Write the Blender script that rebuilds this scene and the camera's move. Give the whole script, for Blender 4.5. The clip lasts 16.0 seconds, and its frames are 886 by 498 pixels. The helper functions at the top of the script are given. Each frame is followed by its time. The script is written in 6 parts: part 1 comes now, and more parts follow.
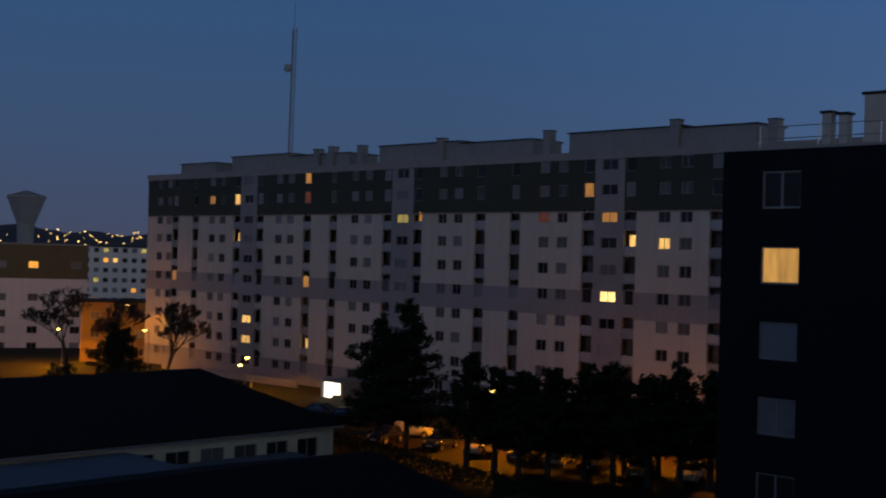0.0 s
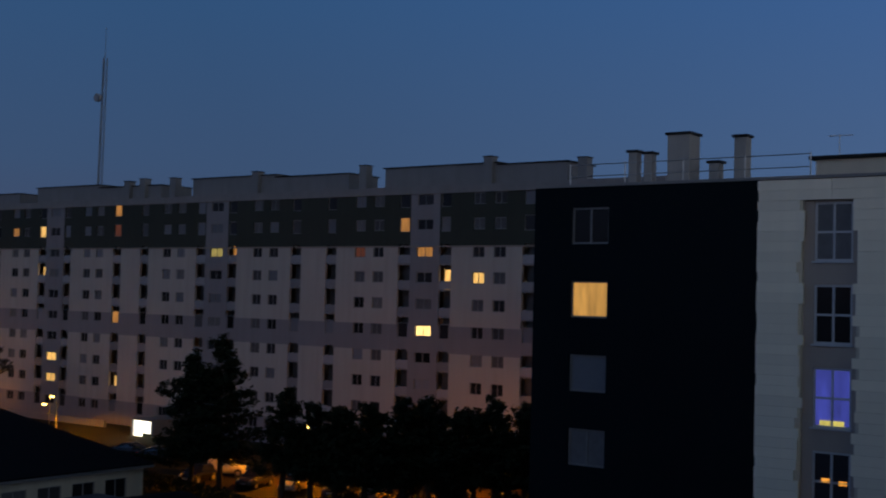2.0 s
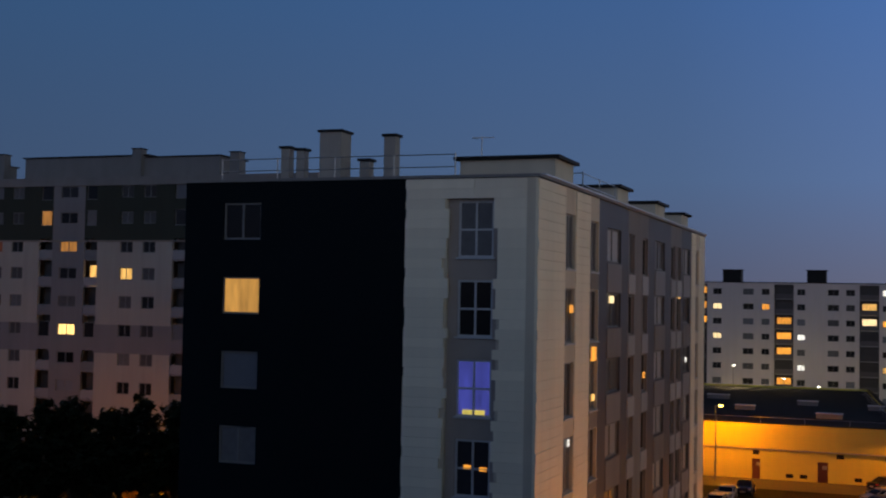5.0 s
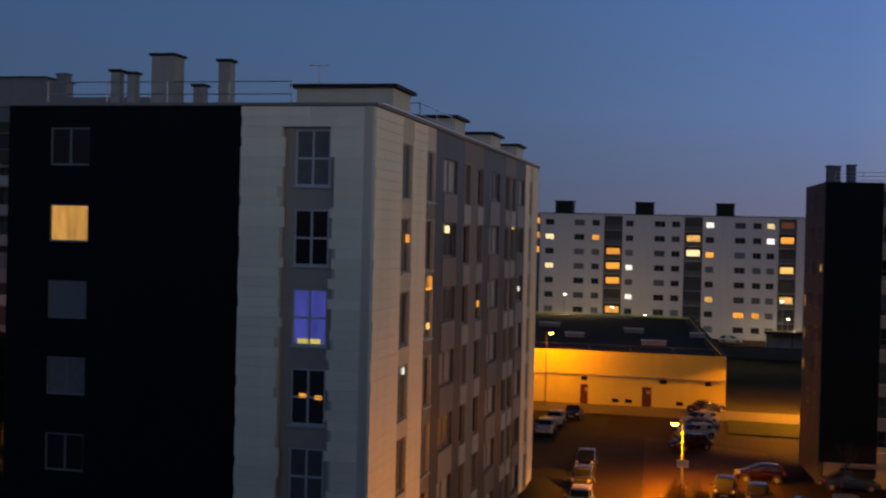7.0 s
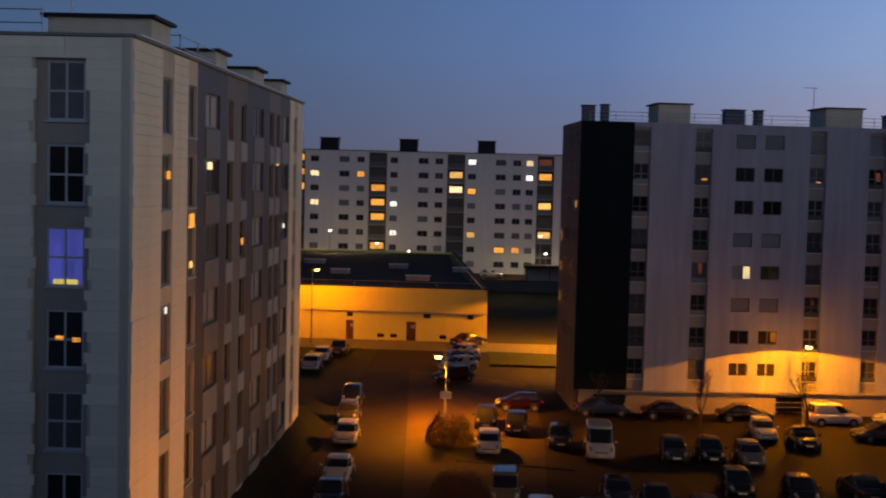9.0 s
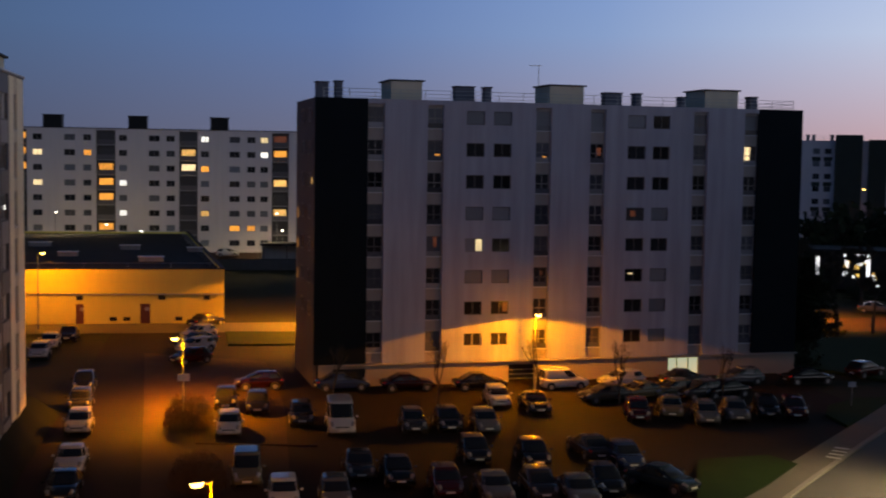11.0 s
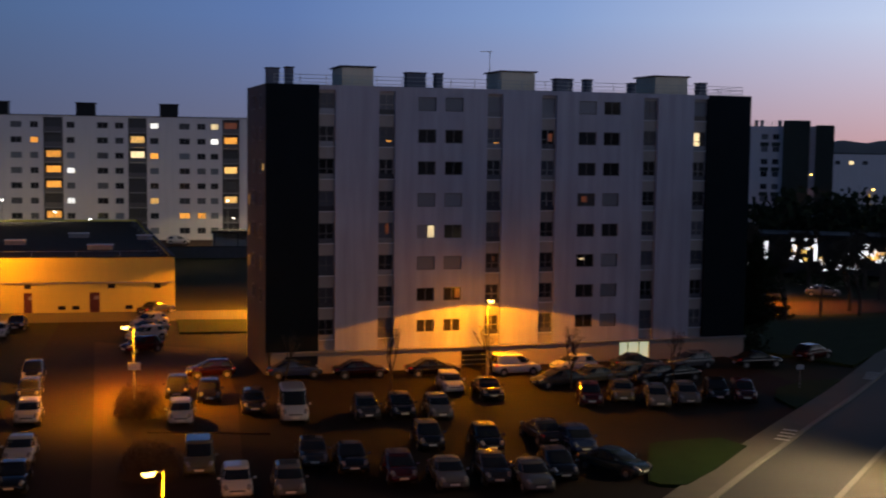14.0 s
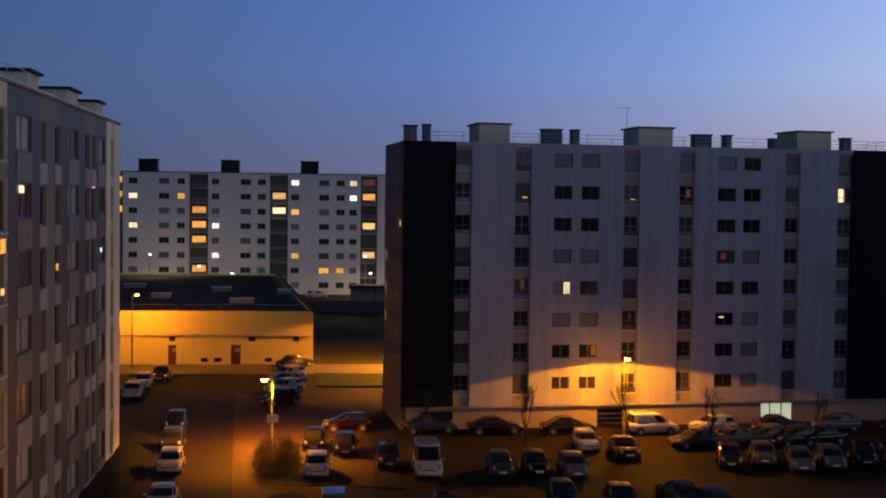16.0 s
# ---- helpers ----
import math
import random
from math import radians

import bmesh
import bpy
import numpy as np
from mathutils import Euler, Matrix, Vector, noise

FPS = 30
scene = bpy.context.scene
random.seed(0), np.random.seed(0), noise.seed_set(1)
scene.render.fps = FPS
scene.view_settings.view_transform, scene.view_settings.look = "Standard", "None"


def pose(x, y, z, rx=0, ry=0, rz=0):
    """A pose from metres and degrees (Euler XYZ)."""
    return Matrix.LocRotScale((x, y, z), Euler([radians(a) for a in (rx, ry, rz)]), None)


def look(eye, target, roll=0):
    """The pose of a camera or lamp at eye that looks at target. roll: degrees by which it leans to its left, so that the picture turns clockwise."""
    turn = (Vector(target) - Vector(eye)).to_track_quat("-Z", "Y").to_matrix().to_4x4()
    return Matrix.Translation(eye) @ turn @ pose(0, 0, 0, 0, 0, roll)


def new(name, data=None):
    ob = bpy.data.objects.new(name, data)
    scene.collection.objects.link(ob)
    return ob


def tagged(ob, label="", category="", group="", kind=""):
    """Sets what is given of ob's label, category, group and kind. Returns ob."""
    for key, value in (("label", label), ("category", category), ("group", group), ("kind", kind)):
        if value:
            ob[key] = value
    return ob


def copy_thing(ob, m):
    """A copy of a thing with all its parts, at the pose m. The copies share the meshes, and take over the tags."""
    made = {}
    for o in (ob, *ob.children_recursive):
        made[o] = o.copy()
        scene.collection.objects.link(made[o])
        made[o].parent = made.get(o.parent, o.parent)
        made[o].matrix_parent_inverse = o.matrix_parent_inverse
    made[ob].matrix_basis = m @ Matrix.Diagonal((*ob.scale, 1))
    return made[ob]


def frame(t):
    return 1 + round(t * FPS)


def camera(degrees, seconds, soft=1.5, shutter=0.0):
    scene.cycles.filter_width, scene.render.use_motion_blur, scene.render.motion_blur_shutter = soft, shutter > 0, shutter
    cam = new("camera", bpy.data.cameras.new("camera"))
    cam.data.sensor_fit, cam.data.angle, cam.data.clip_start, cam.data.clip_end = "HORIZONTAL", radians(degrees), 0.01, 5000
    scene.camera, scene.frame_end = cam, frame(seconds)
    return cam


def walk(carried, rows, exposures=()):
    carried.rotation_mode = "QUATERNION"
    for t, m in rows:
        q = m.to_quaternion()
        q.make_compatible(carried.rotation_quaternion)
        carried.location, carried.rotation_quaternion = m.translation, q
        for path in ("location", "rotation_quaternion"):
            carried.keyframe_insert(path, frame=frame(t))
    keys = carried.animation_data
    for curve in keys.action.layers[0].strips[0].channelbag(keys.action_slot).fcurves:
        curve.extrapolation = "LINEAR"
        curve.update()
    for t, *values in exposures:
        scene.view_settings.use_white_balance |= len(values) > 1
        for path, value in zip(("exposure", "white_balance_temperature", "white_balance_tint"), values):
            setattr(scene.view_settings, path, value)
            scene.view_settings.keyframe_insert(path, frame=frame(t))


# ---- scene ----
# The camera stands on a high balcony and turns; only its direction changes.
EYE = 19.4
cam = camera(39.31, 16.0, soft=2.0, shutter=0.4)
PATH = [
    (0.0, pose(0, 0, EYE, 90.503, -1.537, 0.000)),
    (0.5, pose(0, 0, EYE, 91.256, -1.512, -2.345)),
    (1.0, pose(0, 0, EYE, 91.914, -1.486, -4.147)),
    (1.5, pose(0, 0, EYE, 92.217, -1.401, -6.101)),
    (2.0, pose(0, 0, EYE, 92.314, -1.442, -8.478)),
    (2.5, pose(0, 0, EYE, 92.483, -1.406, -11.108)),
    (3.0, pose(0, 0, EYE, 92.769, -1.446, -14.652)),
    (3.5, pose(0, 0, EYE, 92.924, -1.422, -17.751)),
    (4.0, pose(0, 0, EYE, 92.909, -1.216, -20.381)),
    (6.5, pose(0, 0, EYE, 90.868, -1.228, -29.779)),
    (7.0, pose(0, 0, EYE, 89.368, -1.372, -31.986)),
    (7.5, pose(0, 0, EYE, 87.947, -1.378, -35.026)),
    (8.0, pose(0, 0, EYE, 87.279, -1.606, -37.966)),
    (10.5, pose(0, 0, EYE, 86.132, -0.722, -51.273)),
    (11.0, pose(0, 0, EYE, 85.873, -0.865, -54.966)),
    (11.5, pose(0, 0, EYE, 85.732, -0.910, -57.410)),
    (12.0, pose(0, 0, EYE, 85.529, -0.912, -59.730)),
    (12.5, pose(0, 0, EYE, 85.399, -0.638, -61.915)),
    (13.0, pose(0, 0, EYE, 85.356, -0.853, -62.956)),
    (13.5, pose(0, 0, EYE, 85.395, -0.703, -60.971)),
    (14.0, pose(0, 0, EYE, 85.274, -0.726, -57.189)),
    (14.5, pose(0, 0, EYE, 85.281, -0.643, -54.619)),
    (15.0, pose(0, 0, EYE, 85.625, -0.662, -52.560)),
    (15.5, pose(0, 0, EYE, 86.780, -0.630, -51.203)),
    (16.0, pose(0, 0, EYE, 87.783, -0.740, -50.923)),
]
# the camera's white balance drifts a little on the way
walk(cam, PATH, [(0.0, 0.0, 6500, 9), (2.5, 0.0, 6500, 9), (4.0, 0.0, 6800, 10), (6.5, 0.0, 6950, 11), (8.0, 0.0, 7100, 12), (10.5, 0.0, 6850, 12), (12.5, 0.0, 6800, 12), (14.0, 0.0, 6550, 13), (15.0, 0.0, 6300, 15), (16.0, 0.0, 6150, 14)])

# ---- sky and exposure ----
world = bpy.data.worlds.new("dusk")
scene.world = world
world.use_nodes = True
wn, wl = world.node_tree.nodes, world.node_tree.links
wn.clear()


def ramp(nodes, stops, mode="EASE"):
    r = nodes.new("ShaderNodeValToRGB")
    r.color_ramp.interpolation = mode
    while len(r.color_ramp.elements) < len(stops):
        r.color_ramp.elements.new(0.5)
    for e, (p, c) in zip(r.color_ramp.elements, stops):
        e.position, e.color = p, (*c, 1)
    return r


def math_node(nodes, op, a=None, b=None, clamp=False):
    m = nodes.new("ShaderNodeMath")
    m.operation, m.use_clamp = op, clamp
    if a is not None:
        m.inputs[0].default_value = a
    if b is not None:
        m.inputs[1].default_value = b
    return m


coord = wn.new("ShaderNodeTexCoord")
split = wn.new("ShaderNodeSeparateXYZ")
wl.new(coord.outputs["Generated"], split.inputs[0])
# brightness and hue by the angle from the sunset (far behind on the one side), at four heights over the horizon
SKY = (("horizon", ((0.047, (0.058, 0.066, 0.115)), (0.252, (0.085, 0.095, 0.16)), (0.371, (0.15, 0.15, 0.22)), (0.475, (0.33, 0.245, 0.29)), (0.627, (0.60, 0.345, 0.36)), (0.774, (0.86, 0.70, 0.69)), (1.0, (0.86, 0.72, 0.70)))),
       ("low", ((0.047, (0.042, 0.080, 0.165)), (0.252, (0.070, 0.128, 0.26)), (0.371, (0.11, 0.19, 0.41)), (0.475, (0.225, 0.34, 0.60)), (0.627, (0.58, 0.67, 0.86)), (0.774, (0.69, 0.74, 0.90)), (1.0, (0.63, 0.69, 0.85)))),
       ("middle", ((0.047, (0.028, 0.082, 0.196)), (0.252, (0.045, 0.115, 0.295)), (0.371, (0.062, 0.165, 0.46)), (0.475, (0.12, 0.27, 0.68)), (0.627, (0.28, 0.48, 0.92)), (0.774, (0.25, 0.32, 0.46)), (1.0, (0.19, 0.24, 0.25)))),
       ("zenith", ((0.0, (0.006, 0.012, 0.030)), (0.5, (0.008, 0.016, 0.036)), (1.0, (0.02, 0.022, 0.03)))))
sunset = wn.new("ShaderNodeVectorMath")
sunset.operation = "DOT_PRODUCT"
sunset.inputs[1].default_value = (math.sin(radians(155)), math.cos(radians(155)), 0)
wl.new(coord.outputs["Generated"], sunset.inputs[0])
turn_off = math_node(wn, "MULTIPLY_ADD", b=0.5)
turn_off.inputs[2].default_value = 0.5
wl.new(sunset.outputs["Value"], turn_off.inputs[0])
colour = None
for (name, stops), (lo, hi) in zip(SKY, ((0, 0), (0.0, 0.10), (0.10, 0.25), (0.25, 0.6))):
    layer = ramp(wn, stops, "LINEAR")
    wl.new(turn_off.outputs[0], layer.inputs[0])
    if colour is None:
        colour = layer.outputs[0]
        continue
    up = wn.new("ShaderNodeMapRange")
    up.inputs["From Min"].default_value, up.inputs["From Max"].default_value = lo, hi
    wl.new(split.outputs["Z"], up.inputs["Value"])
    blend = wn.new("ShaderNodeMix")
    blend.data_type = "RGBA"
    wl.new(up.outputs[0], blend.inputs["Factor"])
    wl.new(colour, blend.inputs["A"])
    wl.new(layer.outputs[0], blend.inputs["B"])
    colour = blend.outputs["Result"]
background = wn.new("ShaderNodeBackground")
background.inputs["Strength"].default_value = 1.0
wl.new(colour, background.inputs["Color"])
world_out = wn.new("ShaderNodeOutputWorld")
wl.new(background.outputs[0], world_out.inputs[0])

SODIUM = (1.0, 0.292, 0.0005)
LED = (1.0, 0.76, 0.41)


# ---- materials ----
def mat(name, color, rough=0.7, vary=0.12, scale=3.0, bump=0.0, metal=0.0, streak=0.0, random_value=0.0, fine=40.0, emit=None, strength=0.0, coat=0.0, gloss=0.5):
    """A principled surface with a large and a fine variation, optional rain streaks, and a change from object to object."""
    m = bpy.data.materials.new(name)
    m.use_nodes = True
    n, l = m.node_tree.nodes, m.node_tree.links
    bsdf = n["Principled BSDF"]
    bsdf.inputs["Roughness"].default_value = rough
    bsdf.inputs["Metallic"].default_value = metal
    bsdf.inputs["Specular IOR Level"].default_value = gloss
    bsdf.inputs["Coat Weight"].default_value = coat
    tc = n.new("ShaderNodeTexCoord")
    big = n.new("ShaderNodeTexNoise")
    big.inputs["Scale"].default_value, big.inputs["Detail"].default_value = 1.0 / scale, 4.0
    l.new(tc.outputs["Object"], big.inputs["Vector"])
    small = n.new("ShaderNodeTexNoise")
    small.inputs["Scale"].default_value, small.inputs["Detail"].default_value = fine, 3.0
    l.new(tc.outputs["Object"], small.inputs["Vector"])
    total = math_node(n, "MULTIPLY_ADD", b=vary * 2)
    total.inputs[2].default_value = 1.0 - vary
    l.new(big.outputs[0], total.inputs[0])
    grain = math_node(n, "MULTIPLY_ADD", b=vary)
    l.new(small.outputs[0], grain.inputs[0])
    l.new(total.outputs[0], grain.inputs[2])
    last = grain.outputs[0]
    if streak:
        mp = n.new("ShaderNodeMapping")
        mp.inputs["Scale"].default_value = (1.1, 1.1, 0.09)
        l.new(tc.outputs["Object"], mp.inputs[0])
        st = n.new("ShaderNodeTexNoise")
        st.inputs["Scale"].default_value, st.inputs["Detail"].default_value = 1.3, 6.0
        l.new(mp.outputs[0], st.inputs["Vector"])
        k = math_node(n, "MULTIPLY_ADD", b=streak * 2)
        k.inputs[2].default_value = 1.0 - streak
        l.new(st.outputs[0], k.inputs[0])
        j = math_node(n, "MULTIPLY")
        l.new(last, j.inputs[0]), l.new(k.outputs[0], j.inputs[1])
        last = j.outputs[0]
    if random_value:
        oi = n.new("ShaderNodeObjectInfo")
        k = math_node(n, "MULTIPLY_ADD", b=random_value * 2)
        k.inputs[2].default_value = 1.0 - random_value
        l.new(oi.outputs["Random"], k.inputs[0])
        j = math_node(n, "MULTIPLY")
        l.new(last, j.inputs[0]), l.new(k.outputs[0], j.inputs[1])
        last = j.outputs[0]
    hue = n.new("ShaderNodeVectorMath")
    hue.operation = "SCALE"
    hue.inputs[0].default_value = color
    l.new(last, hue.inputs["Scale"])
    l.new(hue.outputs[0], bsdf.inputs["Base Color"])
    if bump:
        b = n.new("ShaderNodeBump")
        b.inputs["Strength"].default_value, b.inputs["Distance"].default_value = bump, 0.02
        l.new(small.outputs[0], b.inputs["Height"])
        l.new(b.outputs[0], bsdf.inputs["Normal"])
    if emit:
        bsdf.inputs["Emission Color"].default_value = (*emit, 1)
        bsdf.inputs["Emission Strength"].default_value = strength
    return m


def lit_pane(name, color, strength, folds=5.0):
    """A lit room behind curtains: soft upright folds and an uneven glow."""
    m = bpy.data.materials.new(name)
    m.use_nodes = True
    n, l = m.node_tree.nodes, m.node_tree.links
    bsdf = n["Principled BSDF"]
    bsdf.inputs["Base Color"].default_value = (0.08, 0.06, 0.04, 1)
    bsdf.inputs["Roughness"].default_value = 0.4
    tc = n.new("ShaderNodeTexCoord")
    mp = n.new("ShaderNodeMapping")
    mp.inputs["Scale"].default_value = (folds, folds, 0.6)
    l.new(tc.outputs["Object"], mp.inputs[0])
    no = n.new("ShaderNodeTexNoise")
    no.inputs["Scale"].default_value, no.inputs["Detail"].default_value = 1.0, 2.0
    l.new(mp.outputs[0], no.inputs["Vector"])
    oi = n.new("ShaderNodeObjectInfo")
    k = math_node(n, "MULTIPLY_ADD", b=1.5 * strength)
    k.inputs[2].default_value = 0.1 * strength
    l.new(no.outputs[0], k.inputs[0])
    v = math_node(n, "MULTIPLY_ADD", b=0.5)
    v.inputs[2].default_value = 0.75
    l.new(oi.outputs["Random"], v.inputs[0])
    j = math_node(n, "MULTIPLY")
    l.new(k.outputs[0], j.inputs[0]), l.new(v.outputs[0], j.inputs[1])
    bsdf.inputs["Emission Color"].default_value = (*color, 1)
    l.new(j.outputs[0], bsdf.inputs["Emission Strength"])
    return m


RENDER_WHITE = mat("white_render", (0.352, 0.345, 0.325), 0.85, 0.10, 6.0, 0.3, streak=0.16, gloss=0.2)
RENDER_C = mat("stained_white_render", (0.285, 0.298, 0.368), 0.85, 0.14, 5.0, 0.3, streak=0.34, gloss=0.2)
RENDER_GREY = mat("grey_render", (0.20, 0.205, 0.225), 0.85, 0.10, 5.0, 0.3, streak=0.12, gloss=0.2)
RENDER_D = mat("pale_render", (0.57, 0.53, 0.535), 0.85, 0.08, 6.0, streak=0.10, gloss=0.2)
DARK_CLAD = mat("dark_green_cladding", (0.032, 0.040, 0.033), 0.7, 0.2, 4.0, streak=0.12, gloss=0.2)
BLACK_CLAD = mat("black_slate_cladding", (0.0045, 0.0086, 0.0125), 0.85, 0.3, 3.0, random_value=0.2, gloss=0.1)
TILE_CLAD = mat("pale_cladding_tile", (0.82, 0.78, 0.64), 0.8, 0.10, 3.0, 0.2, streak=0.10, random_value=0.06, gloss=0.2)
BROWN_PANEL = mat("brown_panel", (0.075, 0.068, 0.066), 0.7, 0.2, 2.0, streak=0.15)
BAY_PANEL = mat("grey_bay_panel", (0.064, 0.068, 0.082), 0.6, 0.18, 2.0, streak=0.18)
MID_GREY = mat("grey_side_render", (0.20, 0.195, 0.20), 0.8, 0.12, 2.0, streak=0.15, gloss=0.2)
BAY_PALE = mat("pale_grey_bay_panel", (0.23, 0.23, 0.245), 0.7, 0.12, 1.5, streak=0.15, random_value=0.2)
BLOCK_PALE = mat("pale_blue_grey_panel", (0.34, 0.35, 0.38), 0.8, 0.1, 1.5, streak=0.12, random_value=0.15, gloss=0.2)
OLIVE_PANEL = mat("olive_brown_panel", (0.105, 0.092, 0.055), 0.8, 0.15, 3.0, streak=0.12, gloss=0.2)
SPANDREL = mat("grey_brown_spandrel", (0.34, 0.30, 0.27), 0.85, 0.15, 1.0)
SPANDREL_BEIGE = mat("beige_spandrel", (0.235, 0.215, 0.195), 0.8, 0.12, 1.5, gloss=0.2)
SPANDREL_C = mat("grey_beige_spandrel", (0.245, 0.23, 0.225), 0.8, 0.15, 2.0, streak=0.2, gloss=0.2)
TAN_WALL = mat("tan_wall", (0.60, 0.54, 0.12), 0.85, 0.08, 4.0, 0.2, streak=0.08)
OCHRE = mat("ochre_render", (0.13, 0.09, 0.035), 0.85, 0.12, 3.0)
CONCRETE = mat("concrete", (0.20, 0.203, 0.212), 0.9, 0.15, 2.0, 0.3, streak=0.12)
CONCRETE_DARK = mat("dark_stained_concrete", (0.055, 0.056, 0.062), 0.9, 0.25, 2.0, 0.3, streak=0.2)
CONCRETE_BLUE = mat("blue_grey_flue", (0.10, 0.115, 0.155), 0.8, 0.15, 1.5, streak=0.12)
CONCRETE_MID = mat("grey_chimney_render", (0.34, 0.325, 0.30), 0.9, 0.18, 1.0, 0.3, streak=0.2)
CONCRETE_LIGHT = mat("pale_concrete", (0.56, 0.52, 0.42), 0.9, 0.15, 2.0, 0.3, streak=0.15)
ROOF_FELT = mat("roof_felt", (0.016, 0.016, 0.017), 0.85, 0.3, 4.0, 0.3, gloss=0.15)
ROOF_SLATE = mat("dark_slate_roof", (0.007, 0.0075, 0.010), 0.85, 0.3, 2.0, 0.3, gloss=0.1)
ROOF_BLUE = mat("pale_flat_roof", (0.10, 0.12, 0.16), 0.7, 0.4, 5.0, gloss=0.2)
CAP_DARK = mat("dark_cap_sheet", (0.014, 0.014, 0.015), 0.7, 0.2, 1.0, gloss=0.2)
STEEL = mat("galvanised_steel", (0.42, 0.43, 0.44), 0.4, 0.1, 0.5, metal=0.8)
FRAME_WHITE = mat("white_frame", (0.27, 0.28, 0.29), 0.5, 0.06, 0.5)
POLE = mat("dull_grey_pole_paint", (0.17, 0.17, 0.165), 0.65, 0.12, 0.4)
FRAME_PALE = mat("pale_window_frame", (0.46, 0.49, 0.52), 0.5, 0.06, 0.5)
FRAME_DARK = mat("dark_window_frame", (0.055, 0.055, 0.06), 0.5, 0.1, 0.5)
FRAME_DULL = mat("dull_grey_frame", (0.16, 0.165, 0.17), 0.5, 0.1, 0.5)
SILL = mat("pale_blue_sill", (0.42, 0.47, 0.52), 0.5, 0.08, 0.5)
SHUTTER = mat("closed_shutter", (0.135, 0.15, 0.18), 0.6, 0.08, 0.3, random_value=0.25)
SHUTTER_PALE = mat("pale_closed_shutter", (0.30, 0.31, 0.33), 0.6, 0.08, 0.3, random_value=0.2)
GLASS_DARK = mat("dark_window_glass", (0.018, 0.019, 0.022), 0.12, 0.3, 0.4, random_value=0.6, gloss=0.12)
GLASS_NET = mat("glass_with_net_curtain", (0.085, 0.088, 0.095), 0.3, 0.3, 0.3, random_value=0.6, gloss=0.12)
GLASS_DUSK = mat("glass_with_dim_curtain", (0.05, 0.055, 0.07), 0.2, 0.3, 0.4, random_value=0.5, gloss=0.2)
BALUSTRADE = mat("blue_grey_balustrade", (0.17, 0.185, 0.22), 0.5, 0.12, 0.5, random_value=0.35)
# dark unlit glazing; on recess walls the dark colour stands for shade
LOGGIA_SHADE = mat("dark_loggia", (0.025, 0.025, 0.027), 0.5, 0.3, 0.6, random_value=0.4)
LOGGIA_RAIL = mat("grey_balcony_panel", (0.20, 0.21, 0.23), 0.5, 0.12, 0.5, random_value=0.3)
RAIL_DARK = mat("dark_balcony_panel", (0.06, 0.058, 0.062), 0.5, 0.15, 0.5, random_value=0.5)
LIT_WARM = lit_pane("lit_window_warm", (1.0, 0.56, 0.15), 1.05)
LIT_AMBER = lit_pane("lit_window_amber", (1.0, 0.40, 0.05), 1.1)
LIT_RED = lit_pane("lit_window_red", (0.9, 0.20, 0.05), 0.09)
LIT_PALE = lit_pane("lit_window_pale", (1.0, 0.78, 0.42), 1.25)
SLIT = lit_pane("lit_stair_slit", (1.0, 0.42, 0.08), 0.45)
LIT_DUSKY = lit_pane("lit_window_dim_amber", (1.0, 0.42, 0.09), 0.42)
LIT_YELLOW_DIM = lit_pane("lit_window_dim_yellow", (0.85, 0.66, 0.18), 0.38)
LIT_WHITE = lit_pane("lit_window_white", (0.95, 0.95, 0.9), 1.5)
LIT_YELLOW = lit_pane("lit_window_yellow", (0.85, 0.70, 0.16), 0.6)
LIT_BLUE = lit_pane("lit_window_blue", (0.08, 0.10, 0.60), 0.5, 3.0)
LIT_BRIGHT = lit_pane("lit_window_bright", (1.0, 0.66, 0.22), 2.2)
LIT_GOLD = lit_pane("lit_curtain_gold", (1.0, 0.50, 0.11), 0.72, 3.2)
BULB_SODIUM = mat("sodium_lamp_glass", (1, 0.7, 0.3), 0.3, 0.0, emit=(1.0, 0.60, 0.12), strength=10.0)
BULB_FAR = mat("far_lamp_glass", (1, 0.7, 0.3), 0.3, 0.0, emit=(1.0, 0.55, 0.16), strength=3.0)
BULB_LED = mat("white_lamp_glass", (1, 1, 1), 0.3, 0.0, emit=(1.0, 0.93, 0.8), strength=9.0)
BULB_DIM = mat("dim_lamp_glass", (0.8, 0.8, 0.75), 0.3, 0.0, emit=(1.0, 0.93, 0.75), strength=0.9)
SHOP_LIGHT = mat("lit_shop_front", (0.9, 0.9, 0.9), 0.3, 0.5, 0.7, emit=(0.92, 0.95, 1.0), strength=1.5)
SHOP_WARM = mat("lit_shop_sign", (0.9, 0.5, 0.2), 0.3, 0.3, 0.7, emit=(1.0, 0.62, 0.12), strength=1.0)
RED_LIGHT = mat("red_lamp", (0.9, 0.1, 0.05), 0.3, 0.0, emit=(1.0, 0.10, 0.04), strength=2.0)
ENTRANCE = mat("lit_entrance_glass", (0.8, 0.85, 0.7), 0.3, 0.3, 0.5, emit=(0.80, 0.88, 0.55), strength=0.5)
ENTRANCE_BRIGHT = mat("bright_entrance_glass", (0.9, 0.9, 0.8), 0.3, 0.1, 0.5, emit=(1.0, 0.95, 0.78), strength=2.6)
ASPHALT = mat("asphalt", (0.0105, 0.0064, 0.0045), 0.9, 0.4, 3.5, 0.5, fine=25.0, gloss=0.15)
# paler patch; its tone is raised further to carry the lamps' glow
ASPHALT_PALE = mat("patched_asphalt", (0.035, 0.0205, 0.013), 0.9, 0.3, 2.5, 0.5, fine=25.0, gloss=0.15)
ROAD_GREY = mat("worn_road_asphalt", (0.062, 0.060, 0.050), 0.8, 0.18, 5.0, 0.4, fine=25.0)
